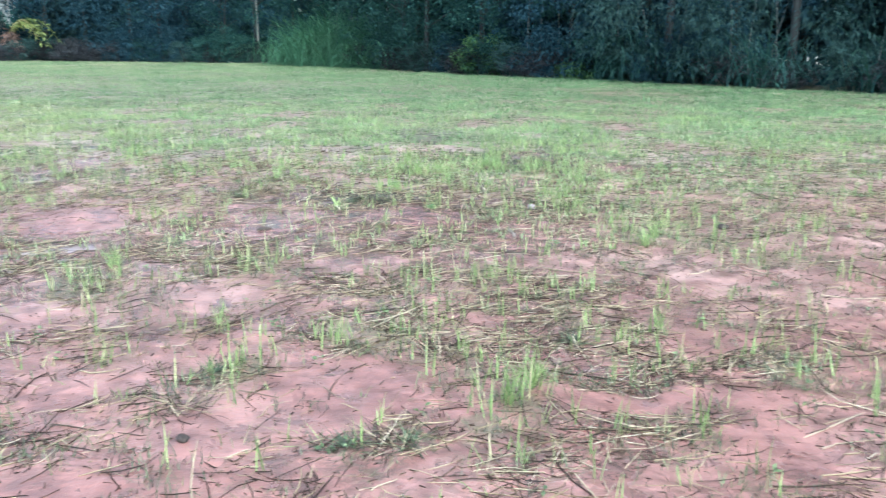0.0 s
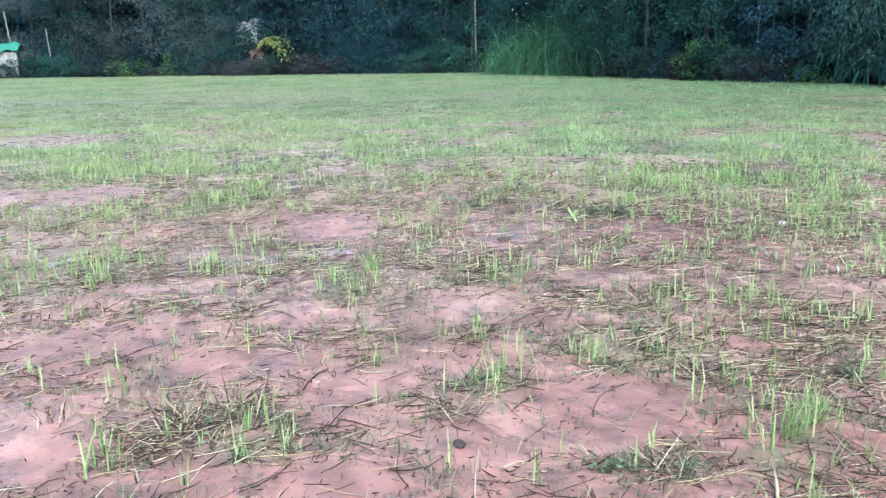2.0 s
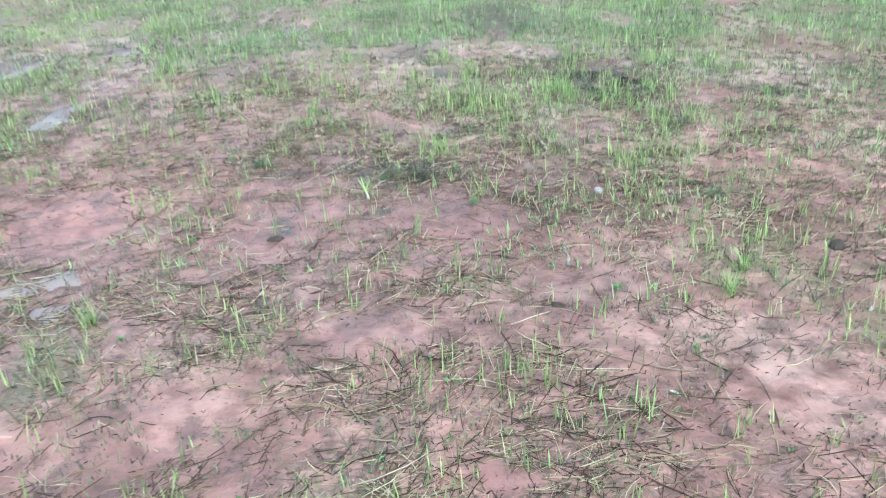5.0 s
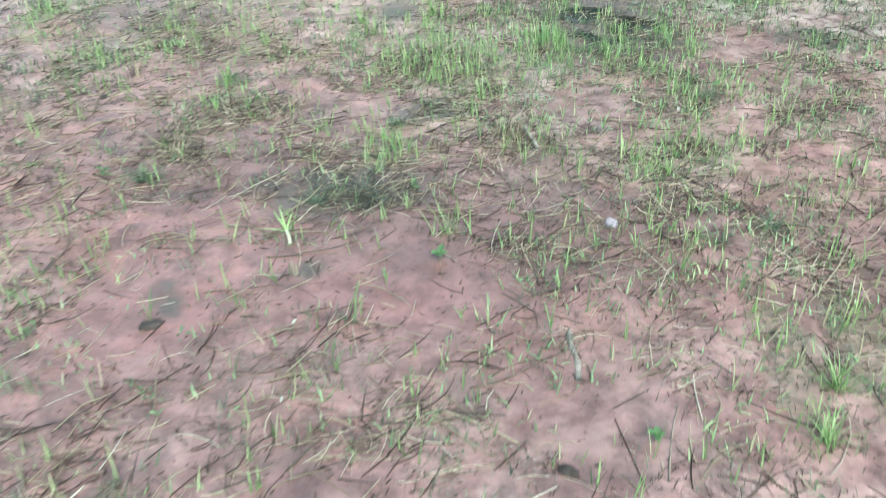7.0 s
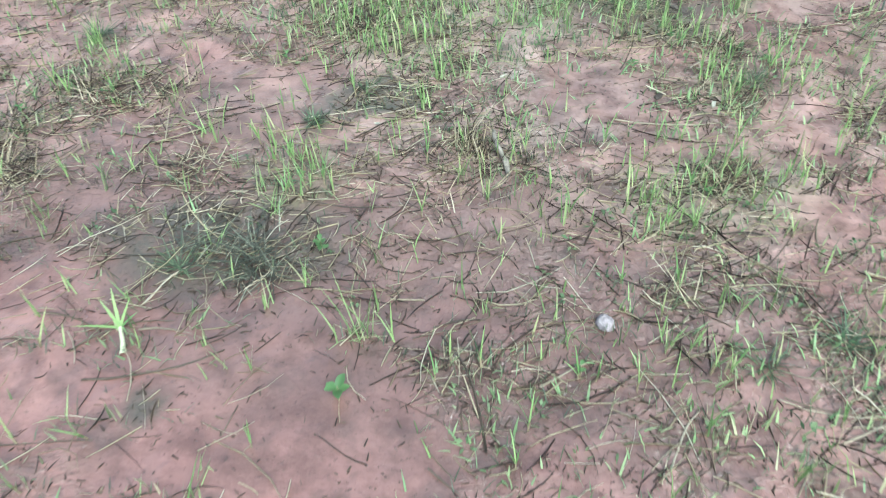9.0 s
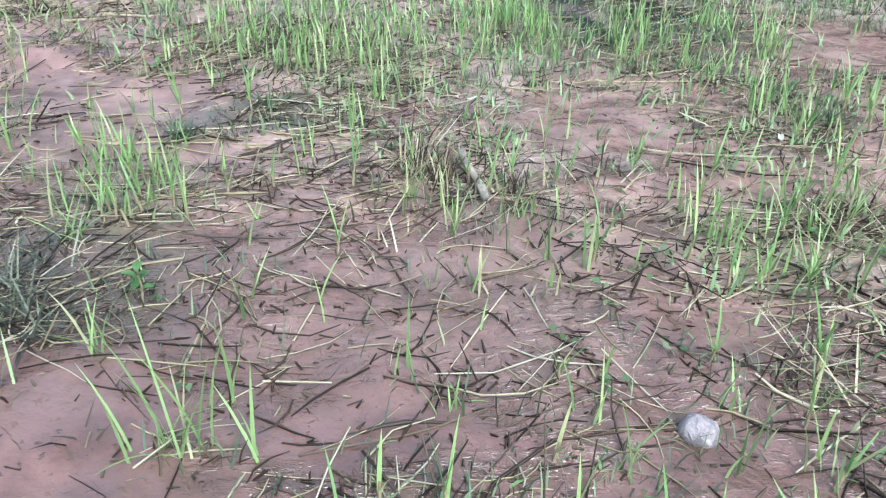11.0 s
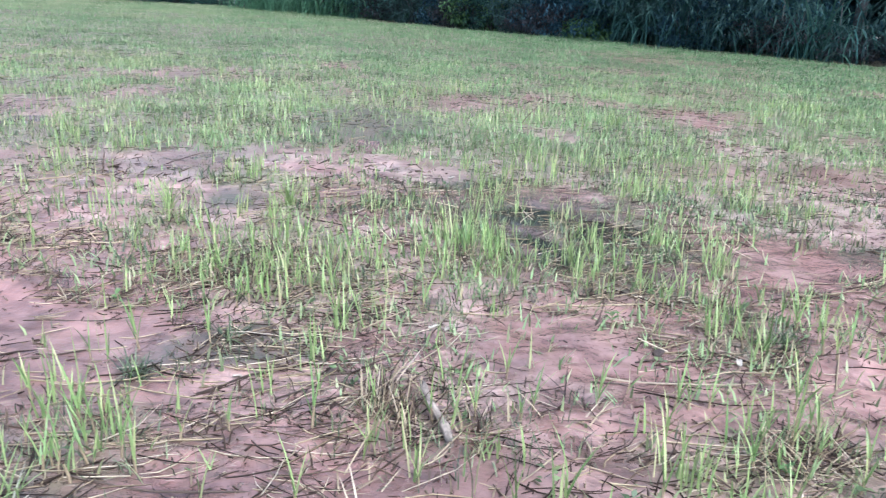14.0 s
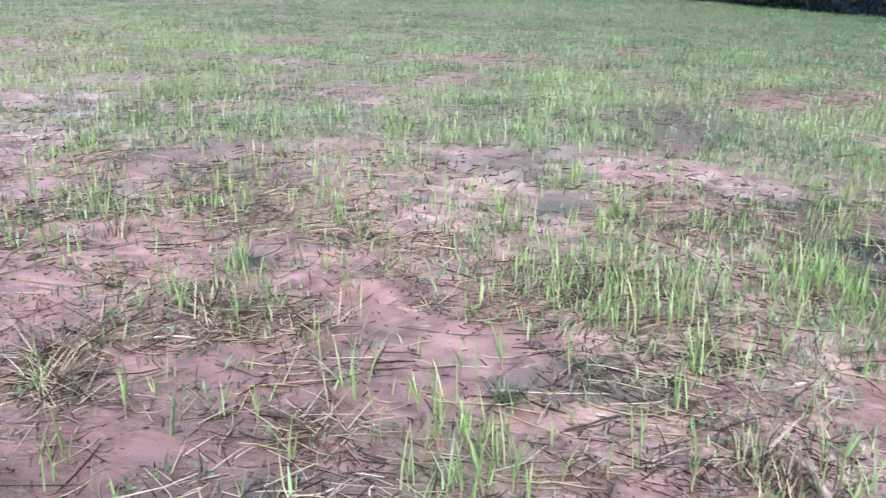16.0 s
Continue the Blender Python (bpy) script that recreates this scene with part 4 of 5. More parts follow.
def reed_clump(x, y, n, height, spread, width, material, label):
    """Tall arching blades from one stool, with a few canes among them."""
    root = new("tall_grass_clump")
    k = np.ones(n)
    base = np.stack([rng.normal(0, spread, n), rng.normal(0, spread, n), 0 * k - 0.05], 1)
    v, q, t = blade_arrays(base, rng.uniform(0, 6.28, n), np.abs(rng.normal(0.14, 0.2, n)), rng.uniform(1.2, 3.2, n), height * rng.uniform(0.3, 1.0, n), width * rng.uniform(0.6, 1.2, n), 6)
    part("foliage", mesh_of("foliage", v, q, t), material, root)
    for _ in range(3):
        a, b = rng.normal(0, spread * 0.7, 2), rng.normal(0, 0.25, 2)
        part("cane", mesh_of("cane", *tube([(a[0], a[1], -0.05), (a[0] + b[0] * 0.4, a[1] + b[1] * 0.4, height * 0.4), (a[0] + b[0], a[1] + b[1], height * 0.8)], [0.016, 0.013, 0.006], 5)[:2]), PALE_BARK, root)
    stand(root, x, y)
    tagged(root, label, "grass clump", "tall grass clumps by the wood")


def stand(ob, x, y, rz=0.0, dz=0.0, rx=0.0, ry=0.0):
    ob.matrix_basis = pose(x, y, gz(x, y) + dz, rx, ry, rz)
    return ob


for x, y, n, h, sp in ((-0.8, 44.8, 1800, 3.2, 1.0), (0.4, 42.6, 5600, 5.2, 1.4), (1.5, 40.4, 5000, 5.0, 1.3), (2.4, 37.8, 1800, 3.2, 1.0)):
    reed_clump(x, y, n, h, sp, 0.036, CANE, "tall bright green elephant grass clump arching over the field")
for x, y, n, h, sp in ((8.9, 24.9, 260, 4.2, 0.5), (9.7, 23.2, 240, 4.0, 0.5), (11.6, 19.9, 220, 3.6, 0.5), (13.6, 17.0, 220, 3.4, 0.5), (10.3, 22.0, 160, 3.0, 0.4)):
    reed_clump(x, y, n, h, sp, 0.045, LEAF_MID, "tall dusky cane grass hanging at the wood's edge")


def sapling(x, y, height, lean):
    root = new("sapling")
    pts = [(lean * f * f, 0.1 * lean * f, height * f - 0.1 * (f == 0)) for f in np.linspace(0, 1, 7)]
    part("trunk", mesh_of("trunk", *tube(pts, np.linspace(0.024, 0.008, 7), 6)[:2], smooth=True), PALE_BARK, root)
    v, q, _ = crown_arrays(height * 1.1, height * 0.6, 0.7, 18, 26, 0.18, 0.07, 0.5, (lean, 0))
    part("crown", mesh_of("crown", v, q), LEAF_MID, root)
    stand(root, x, y)
    tagged(root, "slender pale-stemmed sapling before the dark wood", "tree", "saplings at the wood's edge")


for x, y, h, lean in ((6.55, 27.0, 4.2, 0.1), (6.85, 26.4, 4.5, 0.25), (7.4, 25.9, 3.6, -0.1), (7.7, 25.6, 3.4, 0.15), (10.8, 20.2, 3.6, -0.3)):
    sapling(x, y, h, lean)


def bright_bush(x, y, height, radius, leaf, label, material=BRIGHT):
    ob = make_shrub(height, radius, 44, 34, leaf, leaf * 0.4, material, label)
    stand(ob, x, y)


bright_bush(5.3, 28.9, 1.35, 0.8, 0.16, "bright green leafy bush before the dark wood")
bright_bush(7.75, 25.0, 0.5, 0.5, 0.14, "low bright green ferny bush at the field edge")
bright_bush(-25.0, 51.0, 1.5, 0.9, 0.2, "yellow-green bush under the far trees", LEAF_LIGHT)
bright_bush(-29.0, 51.8, 1.1, 1.2, 0.2, "green bush beside the far path", LEAF_LIGHT)


def palm(x, y):
    root = new("palm")
    part("trunk", mesh_of("trunk", *tube([(0, 0, -0.2), (0.05, 0, 0.7), (0.02, 0.05, 1.2), (0.12, 0, 1.9)], [0.26, 0.22, 0.2, 0.12], 10)[:2], smooth=True), FIBRE, root)
    kinds = [(2.4, 1.1, 2.1, 2.0, BLEACHED)] * 5 + [(0.1, 0.9, 0.7, 2.4, YELLOWED)] * 6 + [(0.0, 3.2, 1.2, 1.8, LEAF_MID)] * 8 + [(4.5, 1.6, -0.6, 0.9, FIBRE)] * 5
    for k, (turn, fan, rise, reach, material) in enumerate(kinds):
        a = turn + rng.uniform(-fan, fan)
        rise, reach = rise * rng.uniform(0.6, 1.3), reach * rng.uniform(0.6, 1.15)
        n = 13
        u = np.linspace(0, 1, n)
        mid = np.stack([np.cos(a) * reach * u, np.sin(a) * reach * u, 1.8 + rise * np.sin(u * 2.2) - 1.2 * u ** 3], 1)
        side = np.array([-np.sin(a), np.cos(a), 0])
        sets = [tube(mid, np.linspace(0.03, 0.008, n), 4)]
        for way in (-1, 1):
            base = np.repeat(mid[1:], 2, 0) + rng.normal(0, 0.03, (2 * n - 2, 3))
            away = side * way + np.array([np.cos(a), np.sin(a), 0]) * 0.5
            sets.append(leaf_arrays(base, np.tile(away, (2 * n - 2, 1)) * 1.5, 0.42, 0.09, 0.45))
        part("frond", mesh_of("frond", *joined(sets)[:2]), material, root)
    stand(root, x, y)
    tagged(root, "ragged palm with bleached and yellowing drooping fronds", "palm")


palm(-18.4, 48.2)


def pole(x, y, height, r, lean, label):
    ob = part("pole", mesh_of("pole", *tube([(0, 0, -0.3), (lean * 0.5, 0, height * 0.5), (lean, 0, height)], [r, r * 0.9, r * 0.75], 10)[:2], smooth=True), POLE)
    stand(ob, x, y)
    tagged(ob, label, "pole", "poles beside the wood")


pole(-4.55, 46.9, 8.0, 0.05, -0.1, "slim pale pole standing before the trees")
pole(-39.6, 53.0, 5.0, 0.09, -0.4, "leaning whitish post behind the shelter")
pole(-38.3, 53.2, 4.6, 0.06, -0.4, "leaning grey post beside the shelter")
pole(-35.6, 53.4, 3.4, 0.05, -0.2, "weathered fence post in the undergrowth")


def shelter(x, y):
    root = new("shelter")
    for px in (-1.9, 0, 1.9):
        for py in (-0.9, 0.9):
            part("post", mesh_of("post", *tube([(px, py, -0.2), (px, py, 1.2), (px, py, 2.3)], [0.05, 0.05, 0.045], 8)[:2]), POLE, root)
    u, w = np.meshgrid(np.linspace(-2.2, 2.2, 19), np.linspace(-1.2, 1.2, 9))
    z = 2.95 - 0.55 * np.abs(w) - 0.10 * np.cos(u * 2.2) + 0.06 * np.sin(u * 5 + w * 3)
    v = np.stack([u, w, z], -1).reshape(-1, 3)
    i = (np.arange(8)[:, None] * 19 + np.arange(18)).ravel()
    q = np.stack([i, i + 1, i + 20, i + 19], 1)
    part("roof", mesh_of("roof", np.concatenate([v, v - (0, 0, 0.02)]), np.concatenate([q, q[:, ::-1] + len(v)]), smooth=True), TARP, root, "sagging green tarpaulin roof")
    u, w = np.meshgrid(np.linspace(-2.0, 2.0, 21), np.linspace(0.1, 2.2, 9))
    v = np.stack([u, -0.95 + 0.05 * np.sin(u * 6) + 0.03 * np.sin(w * 5 + u), w + 0.05 * np.sin(u * 3) * (w > 2)], -1).reshape(-1, 3)
    i = (np.arange(8)[:, None] * 21 + np.arange(20)).ravel()
    q = np.stack([i, i + 1, i + 22, i + 21], 1)
    part("wall", mesh_of("wall", np.concatenate([v, v + (0, 0.02, 0)]), np.concatenate([q, q[:, ::-1] + len(v)]), smooth=True), SHEETING, root, "torn white plastic sheeting wall")
    stand(root, x, y, 20)
    root.scale = (0.62, 0.8, 0.82)
    tagged(root, "makeshift shelter with green tarpaulin and white sheeting", "shelter")


shelter(-38.4, 51.8)


# ---- things lying and growing on the mud ----
def discard(obs):
    for ob in obs:
        for o in (*ob.children_recursive, ob):
            bpy.data.objects.remove(o)


SEEDLING_OBJ = leaf_material("seedling_leaf", [(0, (0.15, 0.26, 0.09)), (0.5, (0.28, 0.43, 0.16)), (0.85, (0.41, 0.54, 0.22)), (1, (0.54, 0.55, 0.29))], 0.35, 0.4, per_object)
SHEATH = plain_material("seedling_sheath", (0.13, 0.085, 0.065), (0.38, 0.32, 0.19), 30, 0.6, 0.2, 0.001)


def make_seedling(height, leaves, label):
    root = new("seedling")
    part("sheath", mesh_of("sheath", *tube([(0, 0, -0.01), (0.001, 0, height * 0.14), (0.0, 0.002, height * 0.3)], [0.0028, 0.0024, 0.0018], 6)[:2], smooth=True), SHEATH, root)
    for k in range(leaves):
        one = np.ones(1)
        v, q, t = blade_arrays(np.array([[0, 0, height * (0.12 + 0.07 * k)]]), one * (k * 2.6 + rng.uniform(-0.6, 0.6)), one * rng.uniform(0.06, 0.38), one * rng.uniform(0.1, 0.7),
                               one * height * rng.uniform(0.6, 0.95), one * rng.uniform(0.0042, 0.0062), 5)
        part("leaf", mesh_of("leaf", v, q, t, smooth=True), SEEDLING_OBJ, root)
    return tagged(root, label, "seedling", "crop seedlings near the path")


def hero_seedlings():
    kinds = [make_seedling(float(rng.uniform(0.09, 0.14)), int(rng.integers(2, 5)), "bright green crop seedling standing upright in red mud") for _ in range(9)]
    n = 0
    while n < 280:
        x, y = float(rng.uniform(-0.9, 2.1)), float(rng.uniform(2.5, 5.0))
        w = 0.08 + 0.75 * float(lush_at(x, y)) + 0.2 * float(vnoise(x, y, 0.2, 91) > 0.62)
        if rng.uniform() > w * (1 - 0.85 * float(bare_at(x, y))) * (1 - 0.7 * float(blobs(x, y, THIN))):
            continue
        c = copy_thing(kinds[int(rng.integers(9))], pose(x, y, gz(x, y) - 0.003, float(rng.normal(0, 6)), float(rng.normal(0, 6)), float(rng.uniform(0, 360))))
        k = float(rng.uniform(0.75, 1.15))
        c.scale = (k, k, k)
        n += 1
    discard(kinds)


hero_seedlings()


def make_stalk(length, radius, label):
    n = 7
    f = np.linspace(-0.5, 0.5, n)
    bow, kink = rng.normal(0, 0.08), rng.normal(0, 0.010)
    pts = np.stack([f * length, bow * length * (f * f * 4 - 1) + kink * length * np.sin(f * 9), radius * 0.25 + 0.003 * np.sin(f * 7 + length * 40)], 1)
    rad = radius * (1 - 0.35 * (f + 0.5)) * (1 + 0.25 * (np.arange(n) % 3 == 1))
    v, q, _ = tube(pts, rad, 6)
    ends = np.array([[0, 1, 2, 3], [3, 4, 5, 0], [6 * n - 6, 6 * n - 5, 6 * n - 4, 6 * n - 3], [6 * n - 3, 6 * n - 2, 6 * n - 1, 6 * n - 6]])
    ob = part("dead_stalk", mesh_of("dead_stalk", v, np.concatenate([q, ends]), smooth=True), STRAW_OBJ)
    return tagged(ob, label, "stalk", "dead stalks on the mud")


def hero_stalks():
    kinds = [make_stalk(float(rng.uniform(0.12, 0.34)), float(rng.uniform(0.0014, 0.0029)), "dry broken crop stalk lying flat on wet mud") for _ in range(10)]
    n = 0
    while n < 290:
        x, y = float(rng.uniform(-1.6, 2.2)), float(rng.uniform(-0.3, 4.8) if n < 150 else rng.uniform(2.0, 4.6))
        if rng.uniform() > 0.3 + 0.7 * float(mat_at(x, y)) - 0.2 * float(bare_at(x, y)):
            continue
        a = float(rng.normal(8, 45))
        dx, dy = math.cos(radians(a)) * 0.1, math.sin(radians(a)) * 0.1
        tilt = -math.degrees(math.atan2(gz(x + dx, y + dy) - gz(x - dx, y - dy), 0.2))
        z = max(gz(x, y), (gz(x + dx, y + dy) + gz(x - dx, y - dy)) / 2)
        copy_thing(kinds[int(rng.integers(10))], pose(x, y, z, 0, tilt, a))
        n += 1
    discard(kinds)


hero_stalks()

MOTTLED = plain_material("mottled_bark", (0.02, 0.016, 0.014), (0.40, 0.34, 0.29), 60, 0.8, 0.6, 0.004, (1, 0.5, 1))
STONE = plain_material("pale_stone", (0.22, 0.18, 0.195), (0.42, 0.36, 0.385), 60, 0.8, 1.0, 0.01)
CLOD = plain_material("dark_earth", (0.022, 0.016, 0.014), (0.06, 0.042, 0.035), 45, 0.7, 1.0, 0.01)
SCRAP = plain_material("bleached_scrap", (0.30, 0.27, 0.22), (0.50, 0.47, 0.41), 40, 0.6, 0.3, 0.002)
BROAD = leaf_material("broad_leaf", [(0, (0.10, 0.18, 0.07)), (1, (0.15, 0.26, 0.10))], 0.3, 0.45, per_object)
PALE_STEM = plain_material("pale_stem", (0.42, 0.40, 0.26), (0.62, 0.60, 0.44), 30, 0.5, 0.2, 0.001)


def stick(name, x0, y0, x1, y1, r0, r1, rise, material, label):
    """A broken length of wood with an uneven outline, from its near end to its far one."""
    L = math.hypot(x1 - x0, y1 - y0)
    n = 11
    f = np.linspace(0, 1, n)
    pts = np.stack([0.006 * np.sin(f * 6), f * L, r0 * 0.6 + rise * f ** 1.5], 1)
    rad = (r0 + (r1 - r0) * f) * (1 + 0.16 * np.sin(f * 23 + 1))
    rad[-1] *= 0.35
    rad[0] *= 0.7
    v, q, _ = tube(pts, rad, 9)
    v = v + rng.normal(0, r0 * 0.07, v.shape)
    caps = [[0, 1, 2, 3], [0, 3, 4, 5], [0, 5, 6, 7], [9 * n - 9, 9 * n - 8, 9 * n - 7, 9 * n - 6], [9 * n - 9, 9 * n - 6, 9 * n - 5, 9 * n - 4], [9 * n - 9, 9 * n - 4, 9 * n - 3, 9 * n - 2]]
    ob = part(name, mesh_of(name, v, np.concatenate([q, np.array(caps)]), np.array([[0, 7, 8], [9 * n - 9, 9 * n - 2, 9 * n - 1]]), smooth=True), material)
    stand(ob, x0, y0, math.degrees(math.atan2(-(x1 - x0), y1 - y0)))
    return tagged(ob, label, "stick")


stick("stick", 0.80, 3.69, 0.775, 3.885, 0.0095, 0.0065, 0.030, MOTTLED, "pale broken weathered stick propped in dark trash")
stick("stick", 0.70, 2.30, 0.72, 2.53, 0.0105, 0.009, 0.0, MOTTLED, "short stick with peeling white and dark bark")


def lump(name, x, y, size, material, label, category, seed, flat=0.6, sink=0.25):
    bm = bmesh.new()
    bmesh.ops.create_icosphere(bm, subdivisions=3, radius=1.0)
    for vert in bm.verts:
        p = vert.co.copy()
        k = 1 + 0.32 * noise.noise(p * 1.4 + Vector((seed, 0, 0))) + 0.14 * noise.noise(p * 4 + Vector((0, seed, 0)))
        vert.co = Vector((p.x * k * size[0], p.y * k * size[1], p.z * k * size[0] * flat))
    for fc in bm.faces:
        fc.smooth = True
    ob = part(name, bm, material)
    stand(ob, x, y, seed * 37.0, size[0] * flat * (1 - 2 * sink) * 0.9)
    return tagged(ob, label, category)


lump("stone", 0.985, 3.10, (0.027, 0.022), STONE, "small pale lilac-grey stone lying in the mud", "stone", 3.1, 0.75)
for k, (x, y, r) in enumerate([(1.015, 4.385, 0.022), (1.35, 4.08, 0.024), (1.69, 4.39, 0.04), (-0.597, 0.115, 0.028), (0.61, 1.975, 0.035), (-0.62, 2.68, 0.045), (1.905, 2.40, 0.06), (-1.26, 4.45, 0.03)]):
    lump("clod", x, y, (r * 0.8, r * 0.5), CLOD, "dark wet clod of earth on the mud", "clod", 5.0 + k, 0.35)


def scrap(x, y, size, turn):
    """A curled flake of bleached leaf."""
    u, w = np.meshgrid(np.linspace(-1, 1, 7), np.linspace(-1, 1, 4))
    e = np.sqrt(np.clip(1 - u * u * 0.85, 0, 1))
    v = np.stack([u * size, w * e * size * 0.42, size * (0.25 * w * w + 0.18 * np.sin(u * 2.6) + 0.2)], -1).reshape(-1, 3)
    i = (np.arange(3)[:, None] * 7 + np.arange(6)).ravel()
    q = np.stack([i, i + 1, i + 8, i + 7], 1)
    low = v - (0, 0, 0.0015)
    ob = part("leaf_scrap", mesh_of("leaf_scrap", np.concatenate([v, low]), np.concatenate([q, q[:, ::-1] + 28]), smooth=True), SCRAP)
    stand(ob, x, y, turn, 0.004)
    tagged(ob, "curled scrap of bleached dead leaf", "scrap", "bleached scraps on the mud")


for x, y, size, turn in ((1.145, 6.02, 0.03, 10), (1.79, 1.86, 0.032, 40), (0.90, 1.385, 0.03, -50), (-1.28, 0.625, 0.018, 0), (-0.15, 2.62, 0.022, 60), (-0.155, 2.28, 0.018, 80),
                         (0.84, 4.235, 0.025, 5), (0.87, 4.225, 0.02, 60), (1.02, 6.0, 0.018, 20), (1.52, 4.02, 0.03, 70), (-0.86, 4.32, 0.02, 15), (0.40, 3.99, 0.02, -30), (4.3, 28.3, 0.09, 0)):
    scrap(x, y, size * 0.55, turn)


def broad_leaf(length, width):
    u = np.linspace(0, 1, 7)
    wid = width * np.sin(np.pi * np.clip(u * 0.94 + 0.04, 0, 1)) ** 0.8
    mid = np.stack([u * length, 0 * u, 0.35 * length * np.sin(u * 2.0) * 0.5], 1)
    l, r = mid + np.stack([0 * u, wid / 2, wid * 0.22], 1), mid + np.stack([0 * u, -wid / 2, wid * 0.22], 1)
    v = np.concatenate([l, mid, r])
    i = np.arange(6)
    return mesh_of("leaf", v, np.concatenate([np.stack([i, i + 1, i + 8, i + 7], 1), np.stack([i + 7, i + 8, i + 15, i + 14], 1)]), smooth=True)


def broadleaf_weed(x, y, height, leaves, length, width, label):
    root = new("broadleaf_weed")
    part("stem", mesh_of("stem", *tube([(0, 0, -0.01), (0.004, 0, height * 0.5), (0.0, 0.004, height)], [0.002, 0.0018, 0.0012], 6)[:2], smooth=True), SHEATH, root)
    for k in range(leaves):
        ob = part("leaf", broad_leaf(length * float(rng.uniform(0.75, 1.15)), width), BROAD, root)
        ob.matrix_basis = pose(0, 0, height * (0.45 + 0.55 * k / max(leaves - 1, 1)), 0, float(rng.uniform(-25, 10)), k * 137.5 + float(rng.uniform(-15, 15)))
    stand(root, x, y)
    tagged(root, label, "weed", "broad-leaved weeds on the mud")


broadleaf_weed(0.33, 2.90, 0.035, 5, 0.035, 0.022, "small broad-leaved weed with bright green leaves")
broadleaf_weed(0.26, 3.38, 0.055, 7, 0.024, 0.014, "small round-leaved weed growing beside straw")
broadleaf_weed(0.86, 2.06, 0.03, 5, 0.03, 0.018, "low broad-leaved weed on wet mud")
broadleaf_weed(-1.02, 3.62, 0.05, 6, 0.03, 0.018, "bushy broad-leaved weed at a grass patch")


for k in range(14):
    x, y = float(rng.uniform(-1.3, 1.8)), float(rng.uniform(0.4, 4.6))
    if float(bare_at(x, y)) < 0.4:
        broadleaf_weed(x, y, float(rng.uniform(0.02, 0.045)), int(rng.integers(4, 7)), float(rng.uniform(0.016, 0.026)), float(rng.uniform(0.009, 0.014)), "tiny broad-leaved weed sprouting from the mud")


def pulled_seedling():
    root = new("uprooted_seedling")
    part("stem", mesh_of("stem", *tube([(0.012, -0.045, 0.006), (0.006, -0.01, 0.012), (-0.008, 0.03, 0.02)], [0.0075, 0.006, 0.0045], 8)[:2], smooth=True), PALE_STEM, root, "bare white stem")
    for a, L, lean in ((1.9, 0.11, 0.9), (3.2, 0.12, 1.25), (1.2, 0.08, 0.8), (2.4, 0.09, 0.6), (0.6, 0.06, 1.0)):
        one = np.ones(1)
        v, q, t = blade_arrays(np.array([[-0.008, 0.03, 0.018]]), one * a, one * lean, one * 0.3, one * L, one * 0.010, 5)
        part("leaf", mesh_of("leaf", v, q, t, smooth=True), SEEDLING_OBJ, root)
    stand(root, -0.215, 3.105)
    tagged(root, "uprooted seedling with white stem lying on mud", "seedling")


pulled_seedling()


def bent_reed(x, y, pts, label):
    n = len(pts)
    ob = part("bent_reed", mesh_of("bent_reed", *tube(pts, np.linspace(0.0045, 0.0025, n), 6)[:2], smooth=True), STRAW_OBJ)
    stand(ob, x, y)
    tagged(ob, label, "reed")


bent_reed(-1.21, 4.33, [(-0.06, -0.05, -0.01), (-0.02, -0.01, 0.06), (0.03, 0.03, 0.095), (0.08, 0.05, 0.08), (0.13, 0.05, 0.03), (0.16, 0.05, 0.0)], "dry reed bent over in an arch")
bent_reed(-0.36, 5.95, [(0, 0, -0.01), (0.004, 0, 0.04), (0.012, 0, 0.09)], "dark twig standing upright in the mud")
bent_reed(-0.30, 1.24, [(0, 0, -0.01), (0.012, 0.01, 0.04), (0.035, 0.015, 0.085)], "dark broken twig leaning up from the mud")
bent_reed(1.9, 7.9, [(0, 0, -0.01), (0.05, 0, 0.06), (0.12, 0.01, 0.13)], "dark twig leaning out of the grass")


GREY_STALK = leaf_material("grey_stalk", [(0, (0.03, 0.03, 0.026)), (0.5, (0.075, 0.075, 0.06)), (0.8, (0.17, 0.175, 0.13)), (1, (0.36, 0.36, 0.28))], 0.0, 0.6, spec=0.2)


def dry_tuft(x, y, n, length, label, flop=0.35, spread=0.02, material=STRAW):
    k = np.ones(n)
    base = np.stack([rng.normal(0, spread, n), rng.normal(0, spread, n), 0 * k - 0.005], 1)
    v, q, t = blade_arrays(base, rng.uniform(0, 6.28, n), np.minimum(np.abs(rng.normal(flop, 0.26, n)), 1.45), rng.uniform(0, 0.5, n), length * rng.uniform(0.5, 1.1, n), k * 0.004, 3)
    ob = part("dry_tuft", mesh_of("dry_tuft", v, q, t), material)
    stand(ob, x, y)
    tagged(ob, label, "tuft", "dry tufts")


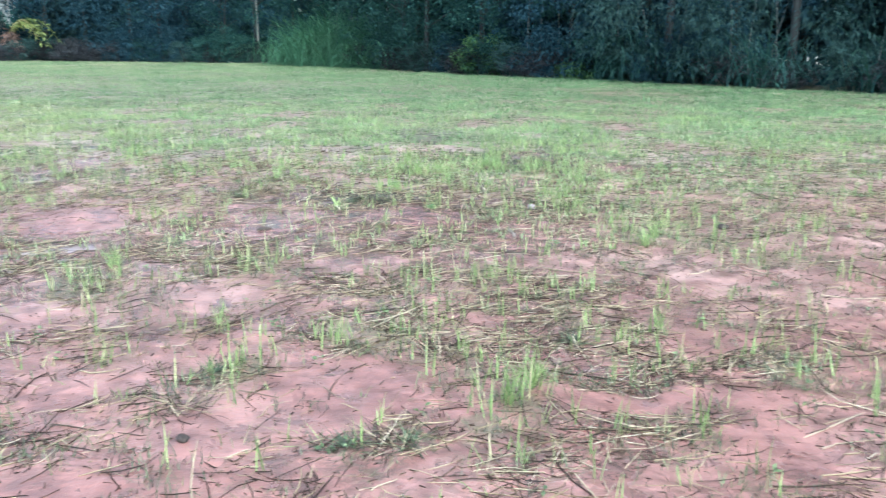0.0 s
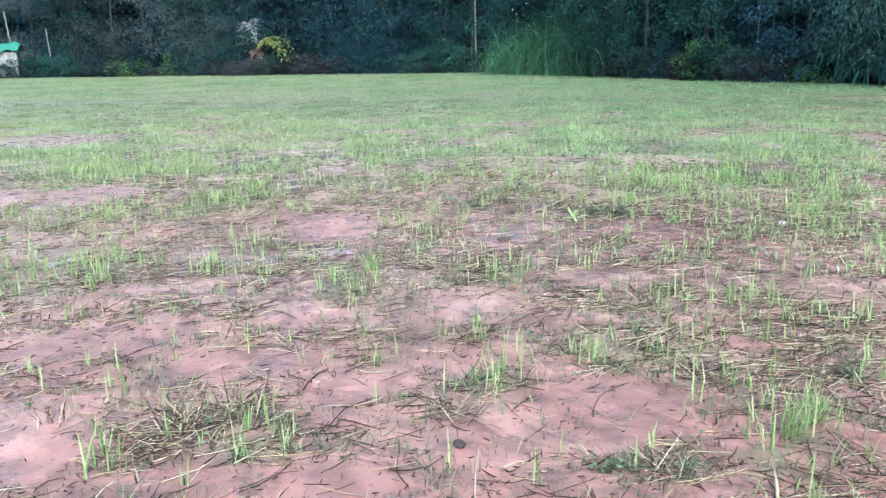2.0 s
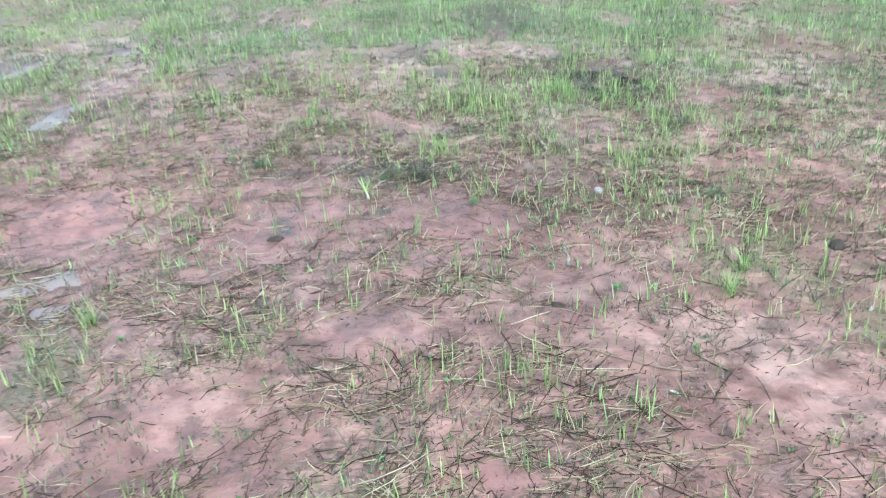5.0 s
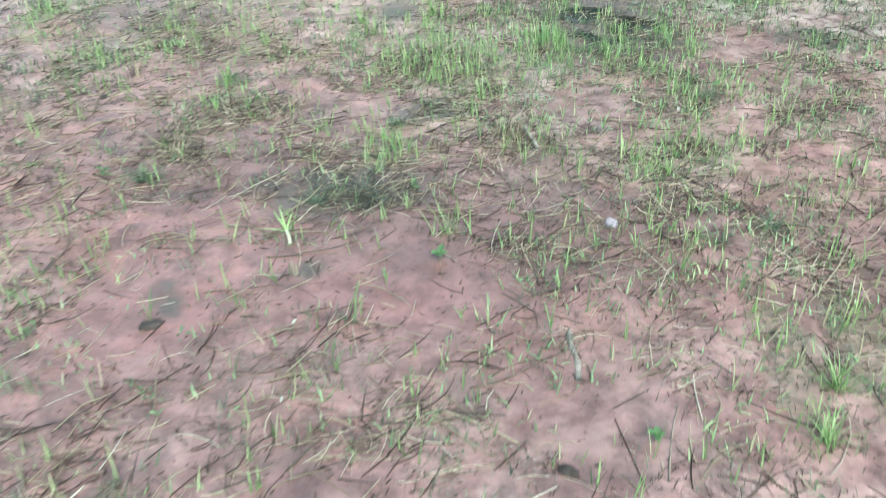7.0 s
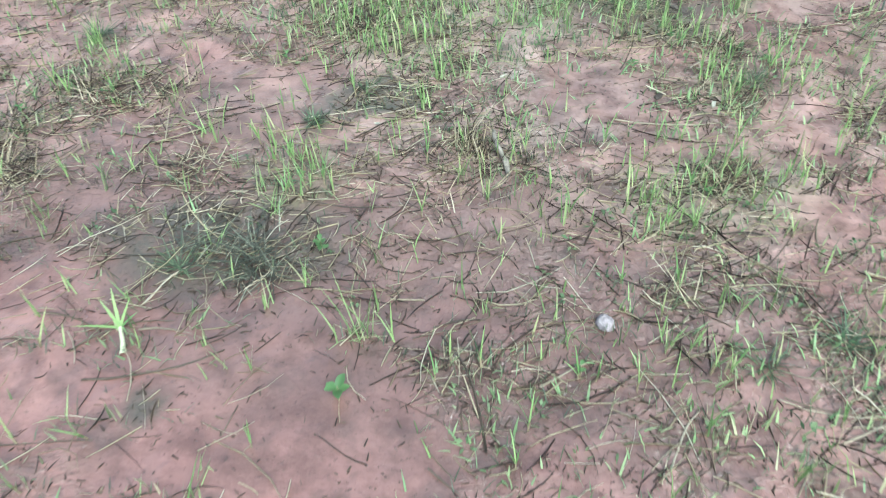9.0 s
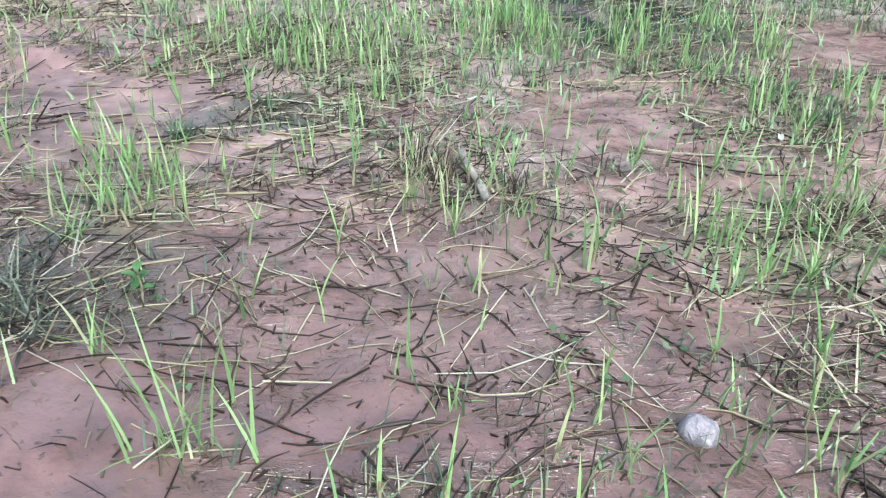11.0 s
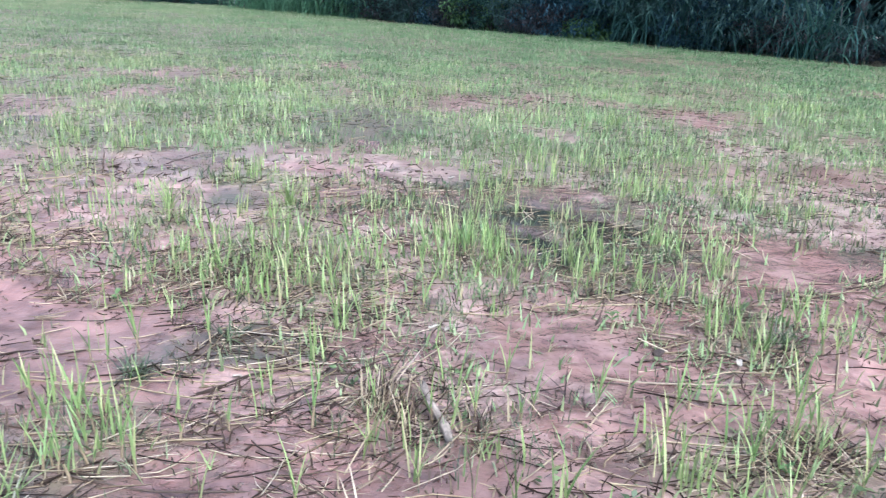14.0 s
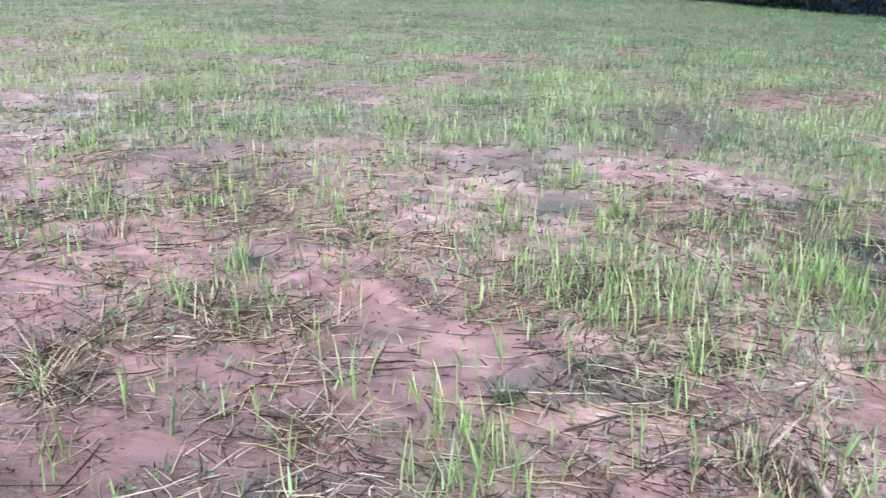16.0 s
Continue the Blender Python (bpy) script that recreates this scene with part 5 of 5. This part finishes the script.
for x, y, n, L in ((-1.19, 4.79, 40, 0.13), (0.70, 3.79, 40, 0.08), (0.69, 3.87, 50, 0.09), (-1.75, 0.2, 30, 0.07), (0.86, 3.76, 26, 0.07)):
    dry_tuft(x, y, n, L, "dry brown tuft of dead grass")
for x, y, n, L in ((0.05, 3.40, 170, 0.16), (0.10, 3.34, 90, 0.14), (-0.1, 3.45, 60, 0.13)):
    dry_tuft(x, y, n, L, "flattened nest of dark grey-green dead stalks", 1.2, 0.035, GREY_STALK)
for x, y, n, L in ((0.71, 3.77, 50, 0.10), (0.60, 3.55, 50, 0.10), (-0.76, 3.83, 110, 0.14), (1.68, 4.43, 100, 0.15), (1.07, 3.82, 40, 0.12), (-0.83, 4.1, 60, 0.12), (1.43, 3.62, 120, 0.12), (1.2, 3.2, 40, 0.12), (0.35, 4.6, 110, 0.16), (-0.3, 4.25, 80, 0.14),
                   (-0.84, 3.95, 110, 0.16), (-0.67, 3.77, 110, 0.15), (-0.58, 4.21, 100, 0.16), (-0.165, 3.80, 80, 0.14), (-0.23, 4.65, 80, 0.14), (-0.42, 4.95, 90, 0.16), (0.44, 4.85, 90, 0.16), (0.69, 3.93, 50, 0.11), (-0.29, 3.60, 60, 0.12)):
    dry_tuft(x, y, n, L, "flattened nest of dead straw and grey stalks", 1.28, 0.032)
for x, y, n, L in ((-1.365, 0.17, 110, 0.16), (-1.24, 0.27, 90, 0.15), (-0.01, 1.0, 90, 0.14), (0.11, 0.68, 90, 0.14), (-0.10, 0.07, 90, 0.15), (-0.64, 0.29, 70, 0.14), (-1.485, 1.0, 50, 0.10)):
    dry_tuft(x, y, n, L, "flattened nest of dead straw and grey stalks", 1.28, 0.032)


def grass_tuft(x, y, n, height, flop, material, label):
    """One stool of grass: fine blades that spread from a point."""
    k = np.ones(n)
    base = np.stack([rng.normal(0, 0.012, n), rng.normal(0, 0.012, n), 0 * k - 0.006], 1)
    v, q, t = blade_arrays(base, rng.uniform(0, 6.28, n), np.abs(rng.normal(flop, 0.3, n)), rng.uniform(0.1, 0.9, n), height * rng.uniform(0.5, 1.15, n), 0.0042 * rng.uniform(0.7, 1.3, n), 4)
    ob = part("grass_tuft", mesh_of("grass_tuft", v, q, t), material)
    stand(ob, x, y)
    tagged(ob, label, "grass tuft", "grass tufts in the mud")


for x, y, n, h in ((0.32, 0.36, 44, 0.15), (0.24, 0.28, 40, 0.13), (-1.22, 1.95, 50, 0.12), (1.42, 2.2, 55, 0.14), (1.3, 2.0, 45, 0.13), (-0.04, 3.42, 12, 0.09), (0.12, 3.55, 14, 0.10), (0.01, 5.4, 50, 0.15),
                   (0.44, 5.5, 55, 0.15), (0.85, 3.66, 14, 0.08)):
    grass_tuft(x, y, n, h, 0.4, SEEDLING, "bright green grass tuft with spreading blades")
for x, y, n, h in ((0.35, 3.08, 16, 0.15), (0.385, 3.075, 8, 0.19), (0.23, 3.27, 9, 0.10), (0.13, 3.2, 10, 0.09), (1.31, 3.45, 22, 0.14), (1.2, 3.55, 14, 0.12), (0.68, 3.16, 8, 0.08), (-0.144, 3.98, 14, 0.14), (-0.35, 3.79, 10, 0.13), (0.616, 4.26, 16, 0.15), (-0.66, 4.55, 18, 0.15)):
    grass_tuft(x, y, n, h, 0.3, SEEDLING, "loose grass plant with long upright blades")
for x, y, n, h in ((0.19, 4.02, 50, 0.09), (1.7, 4.15, 60, 0.11), (-0.85, 3.6, 60, 0.11), (-0.67, 4.62, 70, 0.12), (-0.12, 3.36, 60, 0.11), (-0.2, 0.08, 60, 0.09), (-0.05, 0.06, 50, 0.08), (0.55, 0.72, 60, 0.09), (-0.6, 0.6, 50, 0.08),
                   (1.55, 3.0, 60, 0.10), (1.35, 2.95, 50, 0.10), (0.35, 4.2, 40, 0.08)):
    grass_tuft(x, y, n, h, 0.95, WEED, "dull grey-green weed tuft sprawling on mud")
